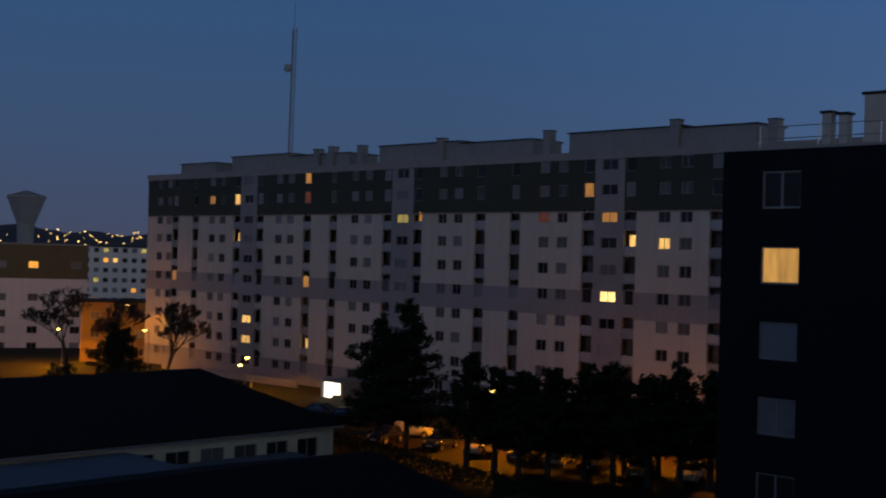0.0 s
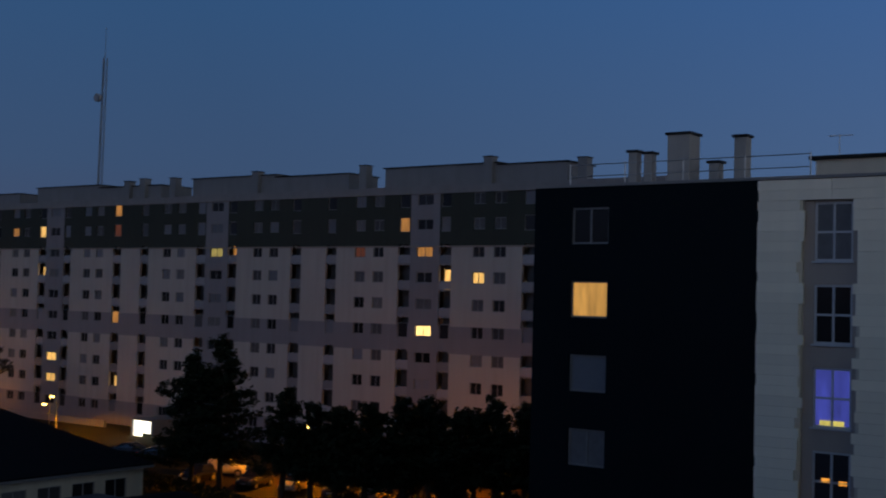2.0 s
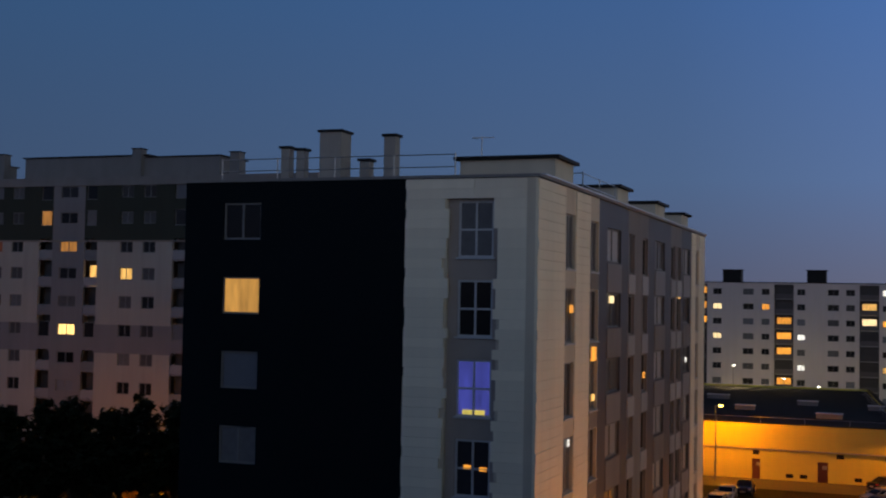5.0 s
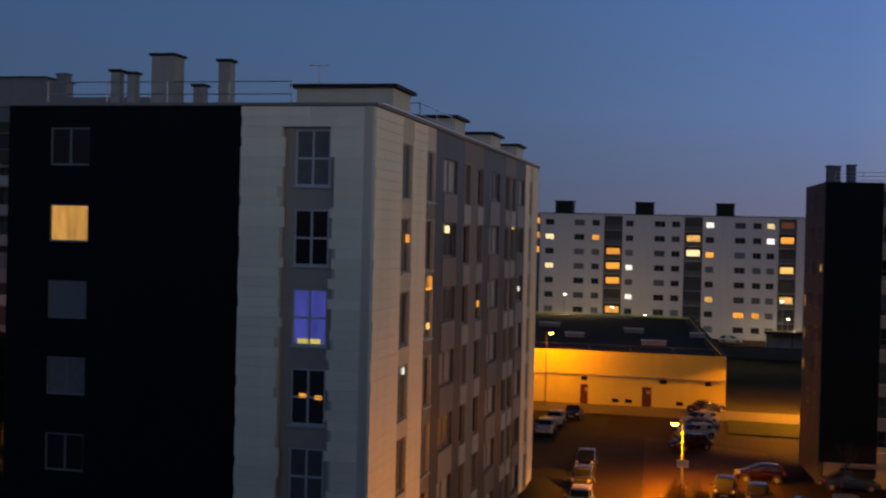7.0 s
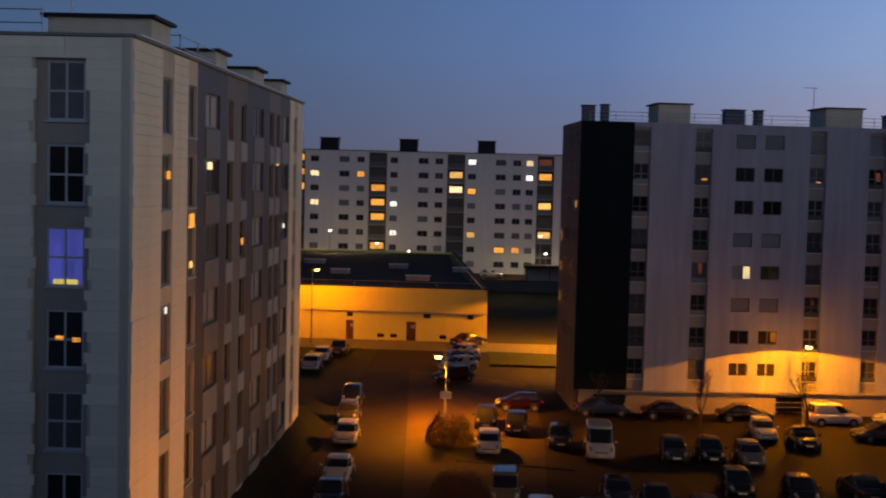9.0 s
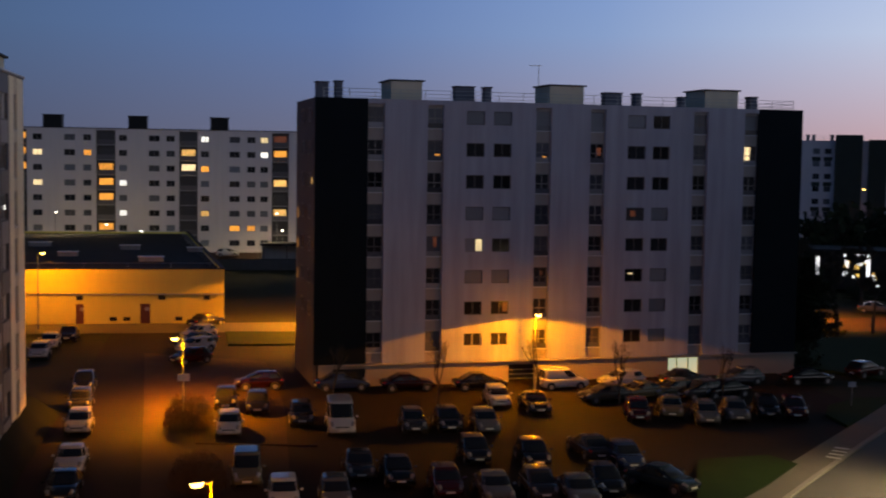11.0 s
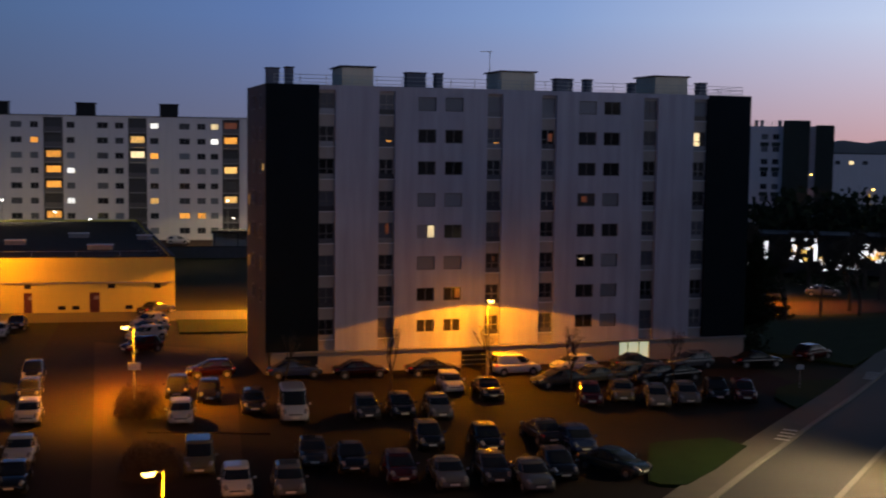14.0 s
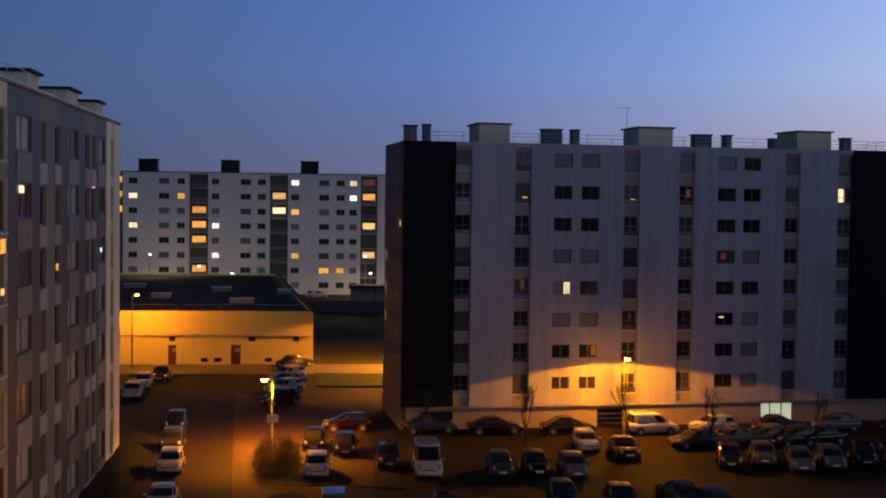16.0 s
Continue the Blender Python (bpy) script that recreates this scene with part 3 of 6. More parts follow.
def block_long():
    rng = random.Random(3)
    u_left, u_right, base, top = -161.9, -49.4, -16.9, 11.4
    e, off, m = building("apartment_building", 45, 99.5, u_left, base, "long ten-storey apartment block with dark upper floors and pale panels")
    rows = [10.0, 7.5, 4.75, 2.15, -0.55, -3.25, -5.95, -8.65, -11.35, -14.2]
    bands = [("dark", 5.3, 10.6, DARK_CLAD), ("white", -2.7, 5.3, RENDER_WHITE), ("grey", -5.4, -2.7, RENDER_GREY), ("white", -13.5, -5.4, RENDER_WHITE), ("grey", base, -13.5, RENDER_GREY)]
    lit = {(-147.0, 7.5): LIT_WHITE, (-145.0, 7.5): LIT_DUSKY, (-146.6, 4.75): LIT_WARM, (-129.2, 4.75): LIT_YELLOW_DIM, (-84.7, 4.75): LIT_RED,
           (-69.6, 2.15): LIT_WARM, (-66.9, -14.2): LIT_DUSKY, (-112.5, 2.15): GLASS_NET, (-148.0, -0.55): GLASS_NET}
    lit_stair = {(-137.2, -8.65): LIT_WARM, (-137.2, -11.35): LIT_WARM, (-106.6, 4.75): LIT_YELLOW_DIM, (-76.2, 4.75): LIT_DUSKY, (-76.2, -3.25): LIT_BRIGHT}
    lit_log = {(-139.4, 7.5): LIT_WARM, (-139.4, 2.15): LIT_WARM, (-124.7, 10.0): LIT_DUSKY, (-124.7, 7.5): LIT_RED, (-124.7, -3.25): LIT_DUSKY,
               (-124.7, -11.35): LIT_WARM, (-103.8, 4.75): LIT_DUSKY, (-78.8, 7.5): LIT_DUSKY, (-73.5, 2.15): LIT_WARM, (-154.5, -3.25): LIT_DUSKY,
               (-149.4, -0.55): LIT_RED, (-140.5, -14.2): LIT_DUSKY}

    def near(table, u, z):
        for (a, b), v in table.items():
            if abs(a - u) < 0.9 and abs(b - z) < 0.6:
                return v
    # stretches of the facade, from the far end: kind and start
    units = []
    starts = [-79.6 - 30.3 * k for k in (2, 1, 0)] + [-49.3]
    units += [("wall", -161.9, -155.3), ("log", -155.3, -153.7), ("thin", -153.7, -150.1), ("log", -150.1, -148.6), ("wall", -148.6, -140.2)]
    for s in starts[:3]:
        for kind, w in (("log", 1.6), ("stair", 3.7), ("log", 1.5), ("wall", 8.4), ("log", 1.6), ("thin", 3.6), ("log", 1.5), ("wall", 8.4)):
            units.append((kind, s, s + w))
            s += w
    for kind, a, b in units:
        b = min(b, u_right)
        if kind == "log":
            part("recess_wall", Shape(off).box(a, b, 0.9, 1.1, -13.5, 5.3), LOGGIA_SHADE, e)
            c = (a + b) / 2
            for i, z in enumerate(rows):
                if i in (0, 1, 5, 9):
                    add_window(e, c - off[0], 0, z - off[2], b - a - 0.3, 1.5, near(lit_log, c, z) or rng.choice([GLASS_NET, SHUTTER, GLASS_DARK]), "plain", FRAME_DULL)
                else:
                    loggia(e, off, a, b, z - 1.35, z + 1.35, rng, near(lit_log, c, z))
            for key, z0, z1, material in (bands[0], bands[2], bands[4]):
                part("wall_panel", wall_cells(Shape(off), a, b, z0, z1, 0.0, 0.3, [(a + 0.15, b - 0.15, z - 0.75, z + 0.75) for z in rows]), material, e)
            continue
        holes = []
        if kind == "wall":
            cs = [a + 3.3, a + 5.8] if b - a > 6 else [a + 2.5]
            for z in rows:
                for c in cs:
                    holes.append((c - 0.7, c + 0.7, z - 0.58, z + 0.58))
                    add_window(e, c - off[0], 0, z - off[2], 1.4, 1.16, near(lit, c, z) or (rng.choice([GLASS_NET, GLASS_NET, SHUTTER]) if z > 6 else pick_pane(rng)), "double", FRAME_DULL)
        if kind == "stair":
            c = (a + b) / 2
            for z in rows:
                holes.append((c - 1.0, c + 1.0, z - 0.55, z + 0.55))
                add_window(e, c - off[0], 0, z - off[2], 2.0, 1.1, pick_pane(rng, near(lit_stair, c, z)), "double", FRAME_DULL)
        for key, z0, z1, material in ([("stair", base, 10.6, RENDER_GREY)] if kind == "stair" else bands):
            part("wall_panel", wall_cells(Shape(off), a, b, z0, z1, 0.0, 0.3, holes), material, e)
    part("ledge", Shape(off).box(u_left, u_right, -0.10, 0.0, 5.18, 5.34), SPANDREL_BEIGE, e)
    part("cornice", Shape(off).box(u_left - 0.15, u_right, -0.12, 0.3, 10.6, top), CONCRETE, e)
    boxes("wall", off, RENDER_WHITE, e, (u_left, u_left + 0.3, 0.3, 12, base, top), (u_right - 0.3, u_right, 0.3, 12, base, top), (u_left, u_right, 11.7, 12, base, top))
    part("roof", Shape(off).box(u_left + 0.3, u_right - 0.3, 0.3, 11.7, 10.9, 11.1), ROOF_FELT, e)
    for u0, u1, h in ((-146.5, -133, 13.9), (-133, -121, 13.5), (-115.2, -101, 14.0), (-101, -90, 13.7), (-84.8, -70, 14.0), (-70, -62, 13.8), (-159.5, -150.5, 13.3)):
        roof_box(e, off, u0, u1, 4.0, 9.0, 11.1, h)
    for u, h in ((-118.3, 14.2), (-87.5, 14.4), (-124, 14.3), (-127, 14.1), (-104, 14.4), (-71, 14.6), (-60, 14.0)):
        chimney(e, off, u, 3.4, 1.0, 1.0, 11.1, h, CONCRETE)
    door = part("porch", Shape(off).box(-113.0, -109.0, -6.4, 0.0, -14.6, -14.4), CONCRETE, e, "flat concrete porch roof")
    part("porch_wall", Shape(off).box(-113.0, -112.7, -6.2, 0.0, base, -14.6), CONCRETE, door)
    part("porch_wall", Shape(off).box(-109.3, -109.0, -6.2, 0.0, base, -14.6), CONCRETE, door)
    for a, b, z in ((-112.6, -111.25, base), (-111.1, -109.9, base + 0.9)):
        part("entrance_glass", Shape(off).box(a, b, -6.0, -5.9, z, -14.65), ENTRANCE_BRIGHT, door, "brightly lit glazed entrance")
    part("low_wall", Shape(off).box(-152, -121.5, -3.2, -2.9, base, -15.6), CONCRETE, e, "pale low wall before the block")
    e.matrix_basis = m
    return e


block_long()


def mast():
    """A three-legged lattice mast on the long block's roof."""
    e = tagged(new("radio_mast"), "tall thin lattice radio mast on the block's roof", "mast")
    x, y = uv(-134.2, 105.5)
    h, r = 20.0, 0.33
    legs = [(r * math.cos(a), r * math.sin(a)) for a in (0.3, 2.4, 4.5)]
    for p in legs:
        part("mast_leg", Shape().tube((*p, 0), (*p, h), 0.06, 0.06, 5), FRAME_DULL, e)
    for z in np.arange(0, h - 0.5, 1.0):
        for p, q in zip(legs, legs[1:] + legs[:1]):
            part("brace", Shape().tube((*p, z), (*q, z + 1.0), 0.035, 0.035, 4), FRAME_DULL, e)
            part("brace", Shape().tube((*p, z), (*q, z), 0.035, 0.035, 4), FRAME_DULL, e)
    part("whip_antenna", Shape().tube((0, 0, h), (0, 0, h + 4.0), 0.05, 0.03, 5), FRAME_DULL, e)
    for z, w in ((0.6, 0.7), (14.5, 0.55)):
        part("dish", Shape().tube((-0.5, -0.5, z), (-0.8, -0.8, z), w, w, 14), FRAME_WHITE, e, "white drum antenna")
    e.matrix_basis = pose(x - 1.1, y + 0.2, EYE + 11.1, 0, 0.6, 0)


mast()


# ---- near block with a black gable ----
def railing(parent, off, pts, z, h=0.95, gap=1.6, rails=(0.5, 0.95)):
    """Posts and thin rails along a line of plan points."""
    for (x0, y0), (x1, y1) in zip(pts, pts[1:]):
        n = max(1, round(math.dist((x0, y0), (x1, y1)) / gap))
        for i in range(n + 1):
            x, y = x0 + (x1 - x0) * i / n, y0 + (y1 - y0) * i / n
            part("post", Shape(off).tube((x, y, z), (x, y, z + h), 0.025, 0.025, 5), STEEL, parent)
        for r in rails:
            part("rail", Shape(off).tube((x0, y0, z + r), (x1, y1, z + r), 0.02, 0.02, 5), STEEL, parent)


def block_near():
    rng = random.Random(5)
    u0, ub, u1, base, top, deep = -25.1, -16.3, -11.5, -15.7, 4.35, 36.0
    e, off, m = building("apartment_building", 45, 39.6, u0, base, "apartment block with black clad gable and pale tiled corner")
    heads = [3.5 - 2.7 * i for i in range(7)]
    # black part of the gable
    holes = []
    panes = [GLASS_DARK, LIT_GOLD, SHUTTER, GLASS_NET, GLASS_DARK, SHUTTER, GLASS_DARK, GLASS_DARK]
    for h, p in zip(heads, panes):
        holes.append((-23.5, -21.95, h - 1.35, h))
        add_window(e, -22.72 - off[0], 0, h - 0.675 - off[2], 1.55, 1.35, p, "double" if p is not SHUTTER and p is not LIT_GOLD else "plain", FRAME_DULL, False)
    part("wall", wall_cells(Shape(off), u0, ub, base, top - 0.1, 0.0, 0.3, holes), BLACK_CLAD, e, "black slate-clad gable wall")
    # pale corner with a recessed strip of tall windows
    holes = [(-14.78, -12.98, base, 3.62)]
    part("wall", wall_cells(Shape(off), ub, u1 - 0.31, base, top - 0.1, 0.12, 0.42, holes), CONCRETE_LIGHT, e)
    part("spandrel", wall_cells(Shape(off), -14.78, -12.98, base, 3.62, 0.25, 0.42, [(-14.42, -13.16, h - 1.95, h - 0.02) for h in heads]), SPANDREL, e)
    tall = [GLASS_NET, GLASS_DARK, LIT_BLUE, GLASS_DUSK, GLASS_NET, GLASS_DARK, GLASS_DARK, GLASS_DARK]
    for h, p in zip(heads, tall):
        add_window(e, -13.79 - off[0], 0.2, h - 0.985 - off[2], 1.26, 1.93, p, "cross", FRAME_PALE, True)
    # orange reflected glints, added as two small glowing plates
    for u, z in ((-13.98, -5.55), (-13.42, -5.6)):
        part("room_light", Shape(off).box(u - 0.13, u + 0.13, 0.30, 0.32, z - 0.07, z + 0.07), LIT_AMBER, e, "small glowing spot at the window glass")
    part("room_light", Shape(off).box(-14.2, -13.4, 0.31, 0.33, -3.82, -3.62), LIT_YELLOW, e, "pale glow at the foot of the blue curtain")
    # roof slab, back and far walls
    part("roof", Shape(off).box(u0 + 0.3, u1 - 0.45, 0.5, deep - 0.3, 3.95, 4.15), ROOF_FELT, e)
    part("coping", Shape(off).box(u0 - 0.05, u1 + 0.05, -0.06, 0.42, top - 0.1, top).box(u1 - 0.4, u1 + 0.05, 0.42, deep, top - 0.1, top), CONCRETE, e)
    boxes("wall", off, RENDER_GREY, e, (u0, u0 + 0.3, 0.3, deep, base, top), (u0 + 0.3, u1 - 0.31, deep - 0.3, deep, base, top))
    # long side: columns of windows, brown panels and pale strips
    rows = [2.3 - 2.7 * i for i in range(7)]
    segs = [("pale", 0.0, 3.6), ("win", 3.6, 5.1), ("pale", 5.1, 7.3), ("win", 7.3, 8.8), ("bay", 8.8, 14.3), ("mid", 14.3, 18.8), ("bay", 18.8, 24.7), ("mid", 24.7, 28.0), ("bay", 28.0, 31.2), ("pale", 31.2, 32.7), ("win", 32.7, 33.9), ("pale", 33.9, deep)]
    lit = {}
    # lit spots at the panes; the LIT_PALE one stands for a reflection
    for c, z, w, h, glow in ((4.5, -0.15, 0.5, 0.3, LIT_AMBER), (4.3, -5.0, 0.3, 0.25, LIT_WHITE), (8.0, -1.9, 0.9, 0.55, LIT_AMBER), (8.0, -3.6, 0.5, 0.25, LIT_WARM), (11.0, 0.25, 0.9, 0.3, LIT_PALE), (27.2, 0.6, 0.7, 0.35, LIT_WARM), (29.6, 0.7, 0.5, 0.3, LIT_WHITE),
                             (29.5, -2.9, 0.4, 0.25, LIT_WHITE), (17.9, -3.2, 0.5, 0.3, LIT_AMBER)):
        part("room_light", Shape(off).box(u1 - 0.04, u1 - 0.02, c - w / 2, c + w / 2, z - h / 2, z + h / 2), glow, e, "small glowing spot at the window glass")
    for kind, a, b in segs:
        s = Shape(off)
        x1 = u1 - 0.12 if kind == "pale" else u1 - 0.05
        c = (a + b) / 2
        cs = {"pale": [], "win": [(c, min(1.3, b - a - 0.2), 2.0, 0.0)], "bay": [(c, min(2.6, b - a - 1.0), 1.4, 0.2)], "mid": [(a + 0.75, 1.2, 1.75, 0.0), (b - 0.75, 1.2, 1.75, 0.0)]}[kind]
        side_cells(s, x1, a, b, base, top - 0.1, 0.3, [(c - w / 2, c + w / 2, z + up - h / 2, z + up + h / 2) for c, w, h, up in cs for z in rows])
        part("wall_panel", s, {"pale": CONCRETE_LIGHT, "win": CONCRETE_LIGHT, "bay": BAY_PANEL, "mid": MID_GREY}[kind], e)
        for c, w, h, up in cs:
            for i, z in enumerate(rows):
                p = lit.get((round(c, 1), i)) or rng.choice([SHUTTER_PALE, GLASS_NET, SHUTTER_PALE] if kind == "bay" else [GLASS_DARK, GLASS_NET, GLASS_NET])
                add_window(e, x1 - off[0], c, z + up - off[2], w, h, p, "double" if kind != "mid" else "plain", FRAME_DULL if kind != "win" else None, kind == "win", turn=90)
                if kind == "win" and 7 < a < 20:
                    part("spandrel", Shape(off).box(x1, x1 + 0.03, c - w / 2, c + w / 2, z - 1.68, z - 1.04), SPANDREL_BEIGE, e)
                elif kind == "bay":
                    part("spandrel", Shape(off).box(x1, x1 + 0.04, c - w / 2, c + w / 2, z - 1.75, z - 0.56), (BAY_PALE, MID_GREY)[(i + int(a)) % 2], e)
                elif kind == "mid":
                    part("spandrel", Shape(off).box(x1, x1 + 0.04, c - w / 2 - 0.1, c + w / 2 + 0.1, z - 1.78, z - 0.92), BLOCK_PALE, e)
    part("coping", Shape(off).box(u1 - 0.05, u1 + 0.10, 0.42, deep, top, top + 0.05), STEEL, e)
    # roof houses, chimneys and railing
    for v, v1 in ((3.54, 6.1), (13.8, 16.0), (22.4, 25.0), (30.2, 32.3)):
        roof_box(e, off, -15.6, -11.95, v, v1, 4.15, 5.4 if v < 5 else 5.3, CONCRETE_LIGHT)
    for u, y, w, d, h in ((-24.2, 6.0, 0.38, 0.4, 6.35), (-23.5, 6.0, 0.36, 0.4, 6.25), (-21.9, 5.5, 0.95, 0.95, 6.9), (-20.6, 6, 0.42, 0.45, 5.75), (-19.3, 5.5, 0.48, 0.5, 6.65)):
        chimney(e, off, u, y, w, d, 4.15, h, CONCRETE_MID)
    railing(e, off, [(-24.9, 2.2), (-15.3, 2.2)], 4.15, 1.25, 2.4, (0.75, 1.2))
    railing(e, off, [(-15.0, 7.0), (-11.8, 7.0), (-11.8, 12.6)], 4.15, 1.0, 2.4)
    a = part("aerial", Shape(off).tube((-15.6, 6, 4.15), (-15.6, 6, 6.5), 0.03, 0.02, 5), STEEL, e)
    part("aerial_bar", Shape(off).tube((-16.0, 6, 6.45), (-15.1, 6, 6.45), 0.03, 0.03, 4).tube((-15.9, 5.8, 6.45), (-15.9, 6.2, 6.45), 0.02, 0.02, 4), STEEL, a)
    e.matrix_basis = Matrix.Translation((0, 0, EYE)) @ Matrix.Scale(1.2, 4) @ Matrix.Translation((0, 0, -EYE)) @ m
    # cladding courses on the pale corner
    course, n = 0.34, 58
    s = {}
    def tile(w):
        k = round(w * 50) / 50
        if k not in s:
            s[k] = Shape().box(0, k - 0.014, 0, 0.10, 0, course - 0.006).mesh("cladding_tile", TILE_CLAD)
        return s[k]
    for i in range(n):
        z = top - 0.12 - (i + 1) * course
        left = -14.78 + rng.choice((-0.14, -0.05, 0.0, 0.1)) if z < 3.4 else -13.775
        right = -12.98 + rng.choice((-0.1, 0.0, 0.05, 0.14)) if z < 3.4 else -13.775
        for a, b in ((ub + rng.choice((-0.05, 0.0, 0.0, 0.03)), left), (right, u1 + rng.choice((-0.03, 0.0, 0.0, 0.03)))):
            k = 1
            for j in range(k):
                w = (b - a) / k
                part("cladding_tile", tile(w), None, e, at=pose(a + j * (b - a) / k - off[0], rng.random() * 0.012, z - off[2]))
    flank = Shape(off)
    for a, b in ((0.12, 3.6), (5.1, 7.3), (31.2, 32.7), (33.9, deep)):
        for i in range(n):
            z = top - 0.12 - (i + 1) * course
            x = u1 - 0.02 - rng.random() * 0.012
            flank.box(u1 - 0.12, x, a, b - 0.01, z, z + course - 0.010)
    tagged(part("cladding", flank, TILE_CLAD, e), kind="stuff")
    return e


block_near()


# ---- middle block behind the car park ----
def block_middle():
    rng = random.Random(8)
    u0, u1, base, top, deep = 16.2, 60.9, -19.6, 4.95, 10.5
    e, off, m = building("apartment_building", 50, 101.2, u0, base, "pale eight-storey apartment block with black end panels above the car park")
    rows = [3.55 - 2.7 * i for i in range(8)]
    cols = [(20.6, 22.0), (25.7, 27.1), (35.3, 36.7), (40.3, 41.7), (50.1, 51.5), (55.1, 56.5)]
    pairs = [(29.1, 30.7), (31.5, 33.1), (43.8, 45.5), (46.2, 47.8)]
    ledge = -17.2
    holes = []
    for a, b in cols:
        holes.append((a, b, ledge, 4.55))
        part("spandrel", wall_cells(Shape(off), a, b, ledge, 4.55, 0.30, 0.44, [(a + 0.05, b - 0.05, z - 0.95, z + 0.75) for z in rows]), SPANDREL_C, e)
        for i, z in enumerate(rows):
            p = rng.choice([GLASS_DARK, GLASS_DARK, GLASS_DARK, GLASS_DUSK, GLASS_DUSK])
            if i == 0:
                p = rng.choice([SHUTTER, GLASS_DUSK])
            add_window(e, (a + b) / 2 - off[0], 0.24, z - 0.1 - off[2], b - a - 0.1, 1.7, p, "cross" if p is not SHUTTER else "plain", rng.choice([FRAME_DARK, FRAME_DARK, FRAME_DULL]), True)
            part("balustrade", Shape(off).box(a + 0.05, b - 0.05, 0.20, 0.24, z - 0.93, z - 0.52), rng.choice([BALUSTRADE, GLASS_DUSK, GLASS_DUSK]), e)
    for k, (a, b) in enumerate(pairs):
        for i, z in enumerate(rows):
            holes.append((a, b, z - 0.58, z + 0.58))
            p = LIT_PALE if (k == 0 and i == 4) else SHUTTER if (i in (0, 3, 5) or (k > 1 and i > 5)) and rng.random() < 0.8 else GLASS_DARK
            if k == 2 and i == 3:
                p = GLASS_NET
            if p is LIT_PALE:
                add_window(e, a + 0.45 - off[0], 0, z - off[2], 0.9, 1.16, SHUTTER, "plain", FRAME_DULL)
                add_window(e, a + 1.25 - off[0], 0, z - off[2], 0.7, 1.16, LIT_PALE, "plain", FRAME_DULL)
            else:
                add_window(e, (a + b) / 2 - off[0], 0, z - off[2], b - a, 1.16, p, "double" if p is not SHUTTER else "plain", FRAME_WHITE if i == 7 and k < 2 else FRAME_DARK, False)
    for u, z, w, h, glow in ((55.6, 0.80, 0.55, 1.45, LIT_PALE), (26.6, 0.35, 0.5, 0.22, LIT_AMBER), (36.2, 0.30, 0.4, 0.2, LIT_AMBER), (44.5, -4.5, 0.5, 0.5, LIT_RED), (41.2, 0.9, 0.4, 0.7, LIT_RED), (44.4, -9.8, 0.5, 0.15, LIT_PALE), (36.1, -9.7, 0.25, 0.4, LIT_RED), (32.8, -12.6, 0.4, 0.8, LIT_RED), (26.5, -7.0, 0.3, 0.9, LIT_RED)):
        y = 0.36 if any(a < u < b for a, b in cols) else 0.12
        part("room_light", Shape(off).box(u - w / 2, u + w / 2, y - 0.02, y, z - h / 2, z + h / 2), glow, e, "lit part of the window")
    part("wall", wall_cells(Shape(off), 20.6, 56.5, ledge, top, 0.0, 0.46, holes), RENDER_C, e)
    part("gable_panel", Shape(off).box(u0, 20.6, -0.03, 0.3, ledge, top), BLACK_CLAD, e, "black slate-clad end panel")
    part("gable_panel", Shape(off).box(56.5, u1, -0.03, 0.3, ledge, top), BLACK_CLAD, e, "black slate-clad end panel")
    boxes("wall", off, BROWN_PANEL, e, (u0, u0 + 0.3, 0.3, deep - 0.3, base, top), (u1 - 0.3, u1, 0.3, deep - 0.3, base, top), (u0, u1, deep - 0.3, deep, base, top))
    part("roof", Shape(off).box(u0 + 0.3, u1 - 0.3, 0.3, deep - 0.3, 4.55, 4.75), ROOF_FELT, e)
    for i, z in enumerate(rows[:7]):
        for y in (2.2, 6.0):
            w = add_window(e, -0.02, y, z - off[2], 1.2, 1.2, GLASS_DARK, "double", FRAME_DULL, turn=-90)
            w.location.x = -0.22
    for y, z, h, glow in ((1.5, -1.9, 0.5, LIT_WARM), (9.3, -4.9, 0.9, SLIT), (9.3, -7.6, 0.9, SLIT), (9.3, -10.3, 0.9, SLIT)):
        part("slit_window", Shape(off).box(u0 - 0.03, u0 - 0.002, y - 0.15, y + 0.15, z - h / 2, z + h / 2), glow, e, "narrow lit stair window")
    # plinth with its ledge, garage and entrance
    part("plinth", wall_cells(Shape(off), u0 + 0.4, u1, base, ledge - 0.12, 0.0, 0.3, [(33.2, 35.6, base, -17.6), (48.2, 51.2, base, -17.45), (17.8, 20.6, base, -17.6)]), SPANDREL_BEIGE, e)
    part("ledge", Shape(off).box(u0 + 0.4, u1 + 0.1, -0.35, 0.3, ledge - 0.12, ledge), CONCRETE, e)
    # dark panels stand for the shade inside the open garage bays
    part("garage_door", Shape(off).box(32.2, 36.6, 1.4, 1.5, base, -17.4), CAP_DARK, e, "dark panel for the shade of an open garage bay")
    part("garage_door", Shape(off).box(17.8, 20.6, 0.2, 0.28, base, -17.6), CAP_DARK, e, "dark panel for the shade of an open garage bay")
    for z in (-18.9, -18.5, -18.1):
        part("bar", Shape(off).box(33.2, 35.6, 0.1, 0.14, z, z + 0.05), FRAME_DULL, e, "thin rail across the garage bay")
    d = part("entrance_door", Shape(off).box(48.2, 51.2, 0.2, 0.28, base, -17.45), ENTRANCE, e, "greenish lit glazed entrance")
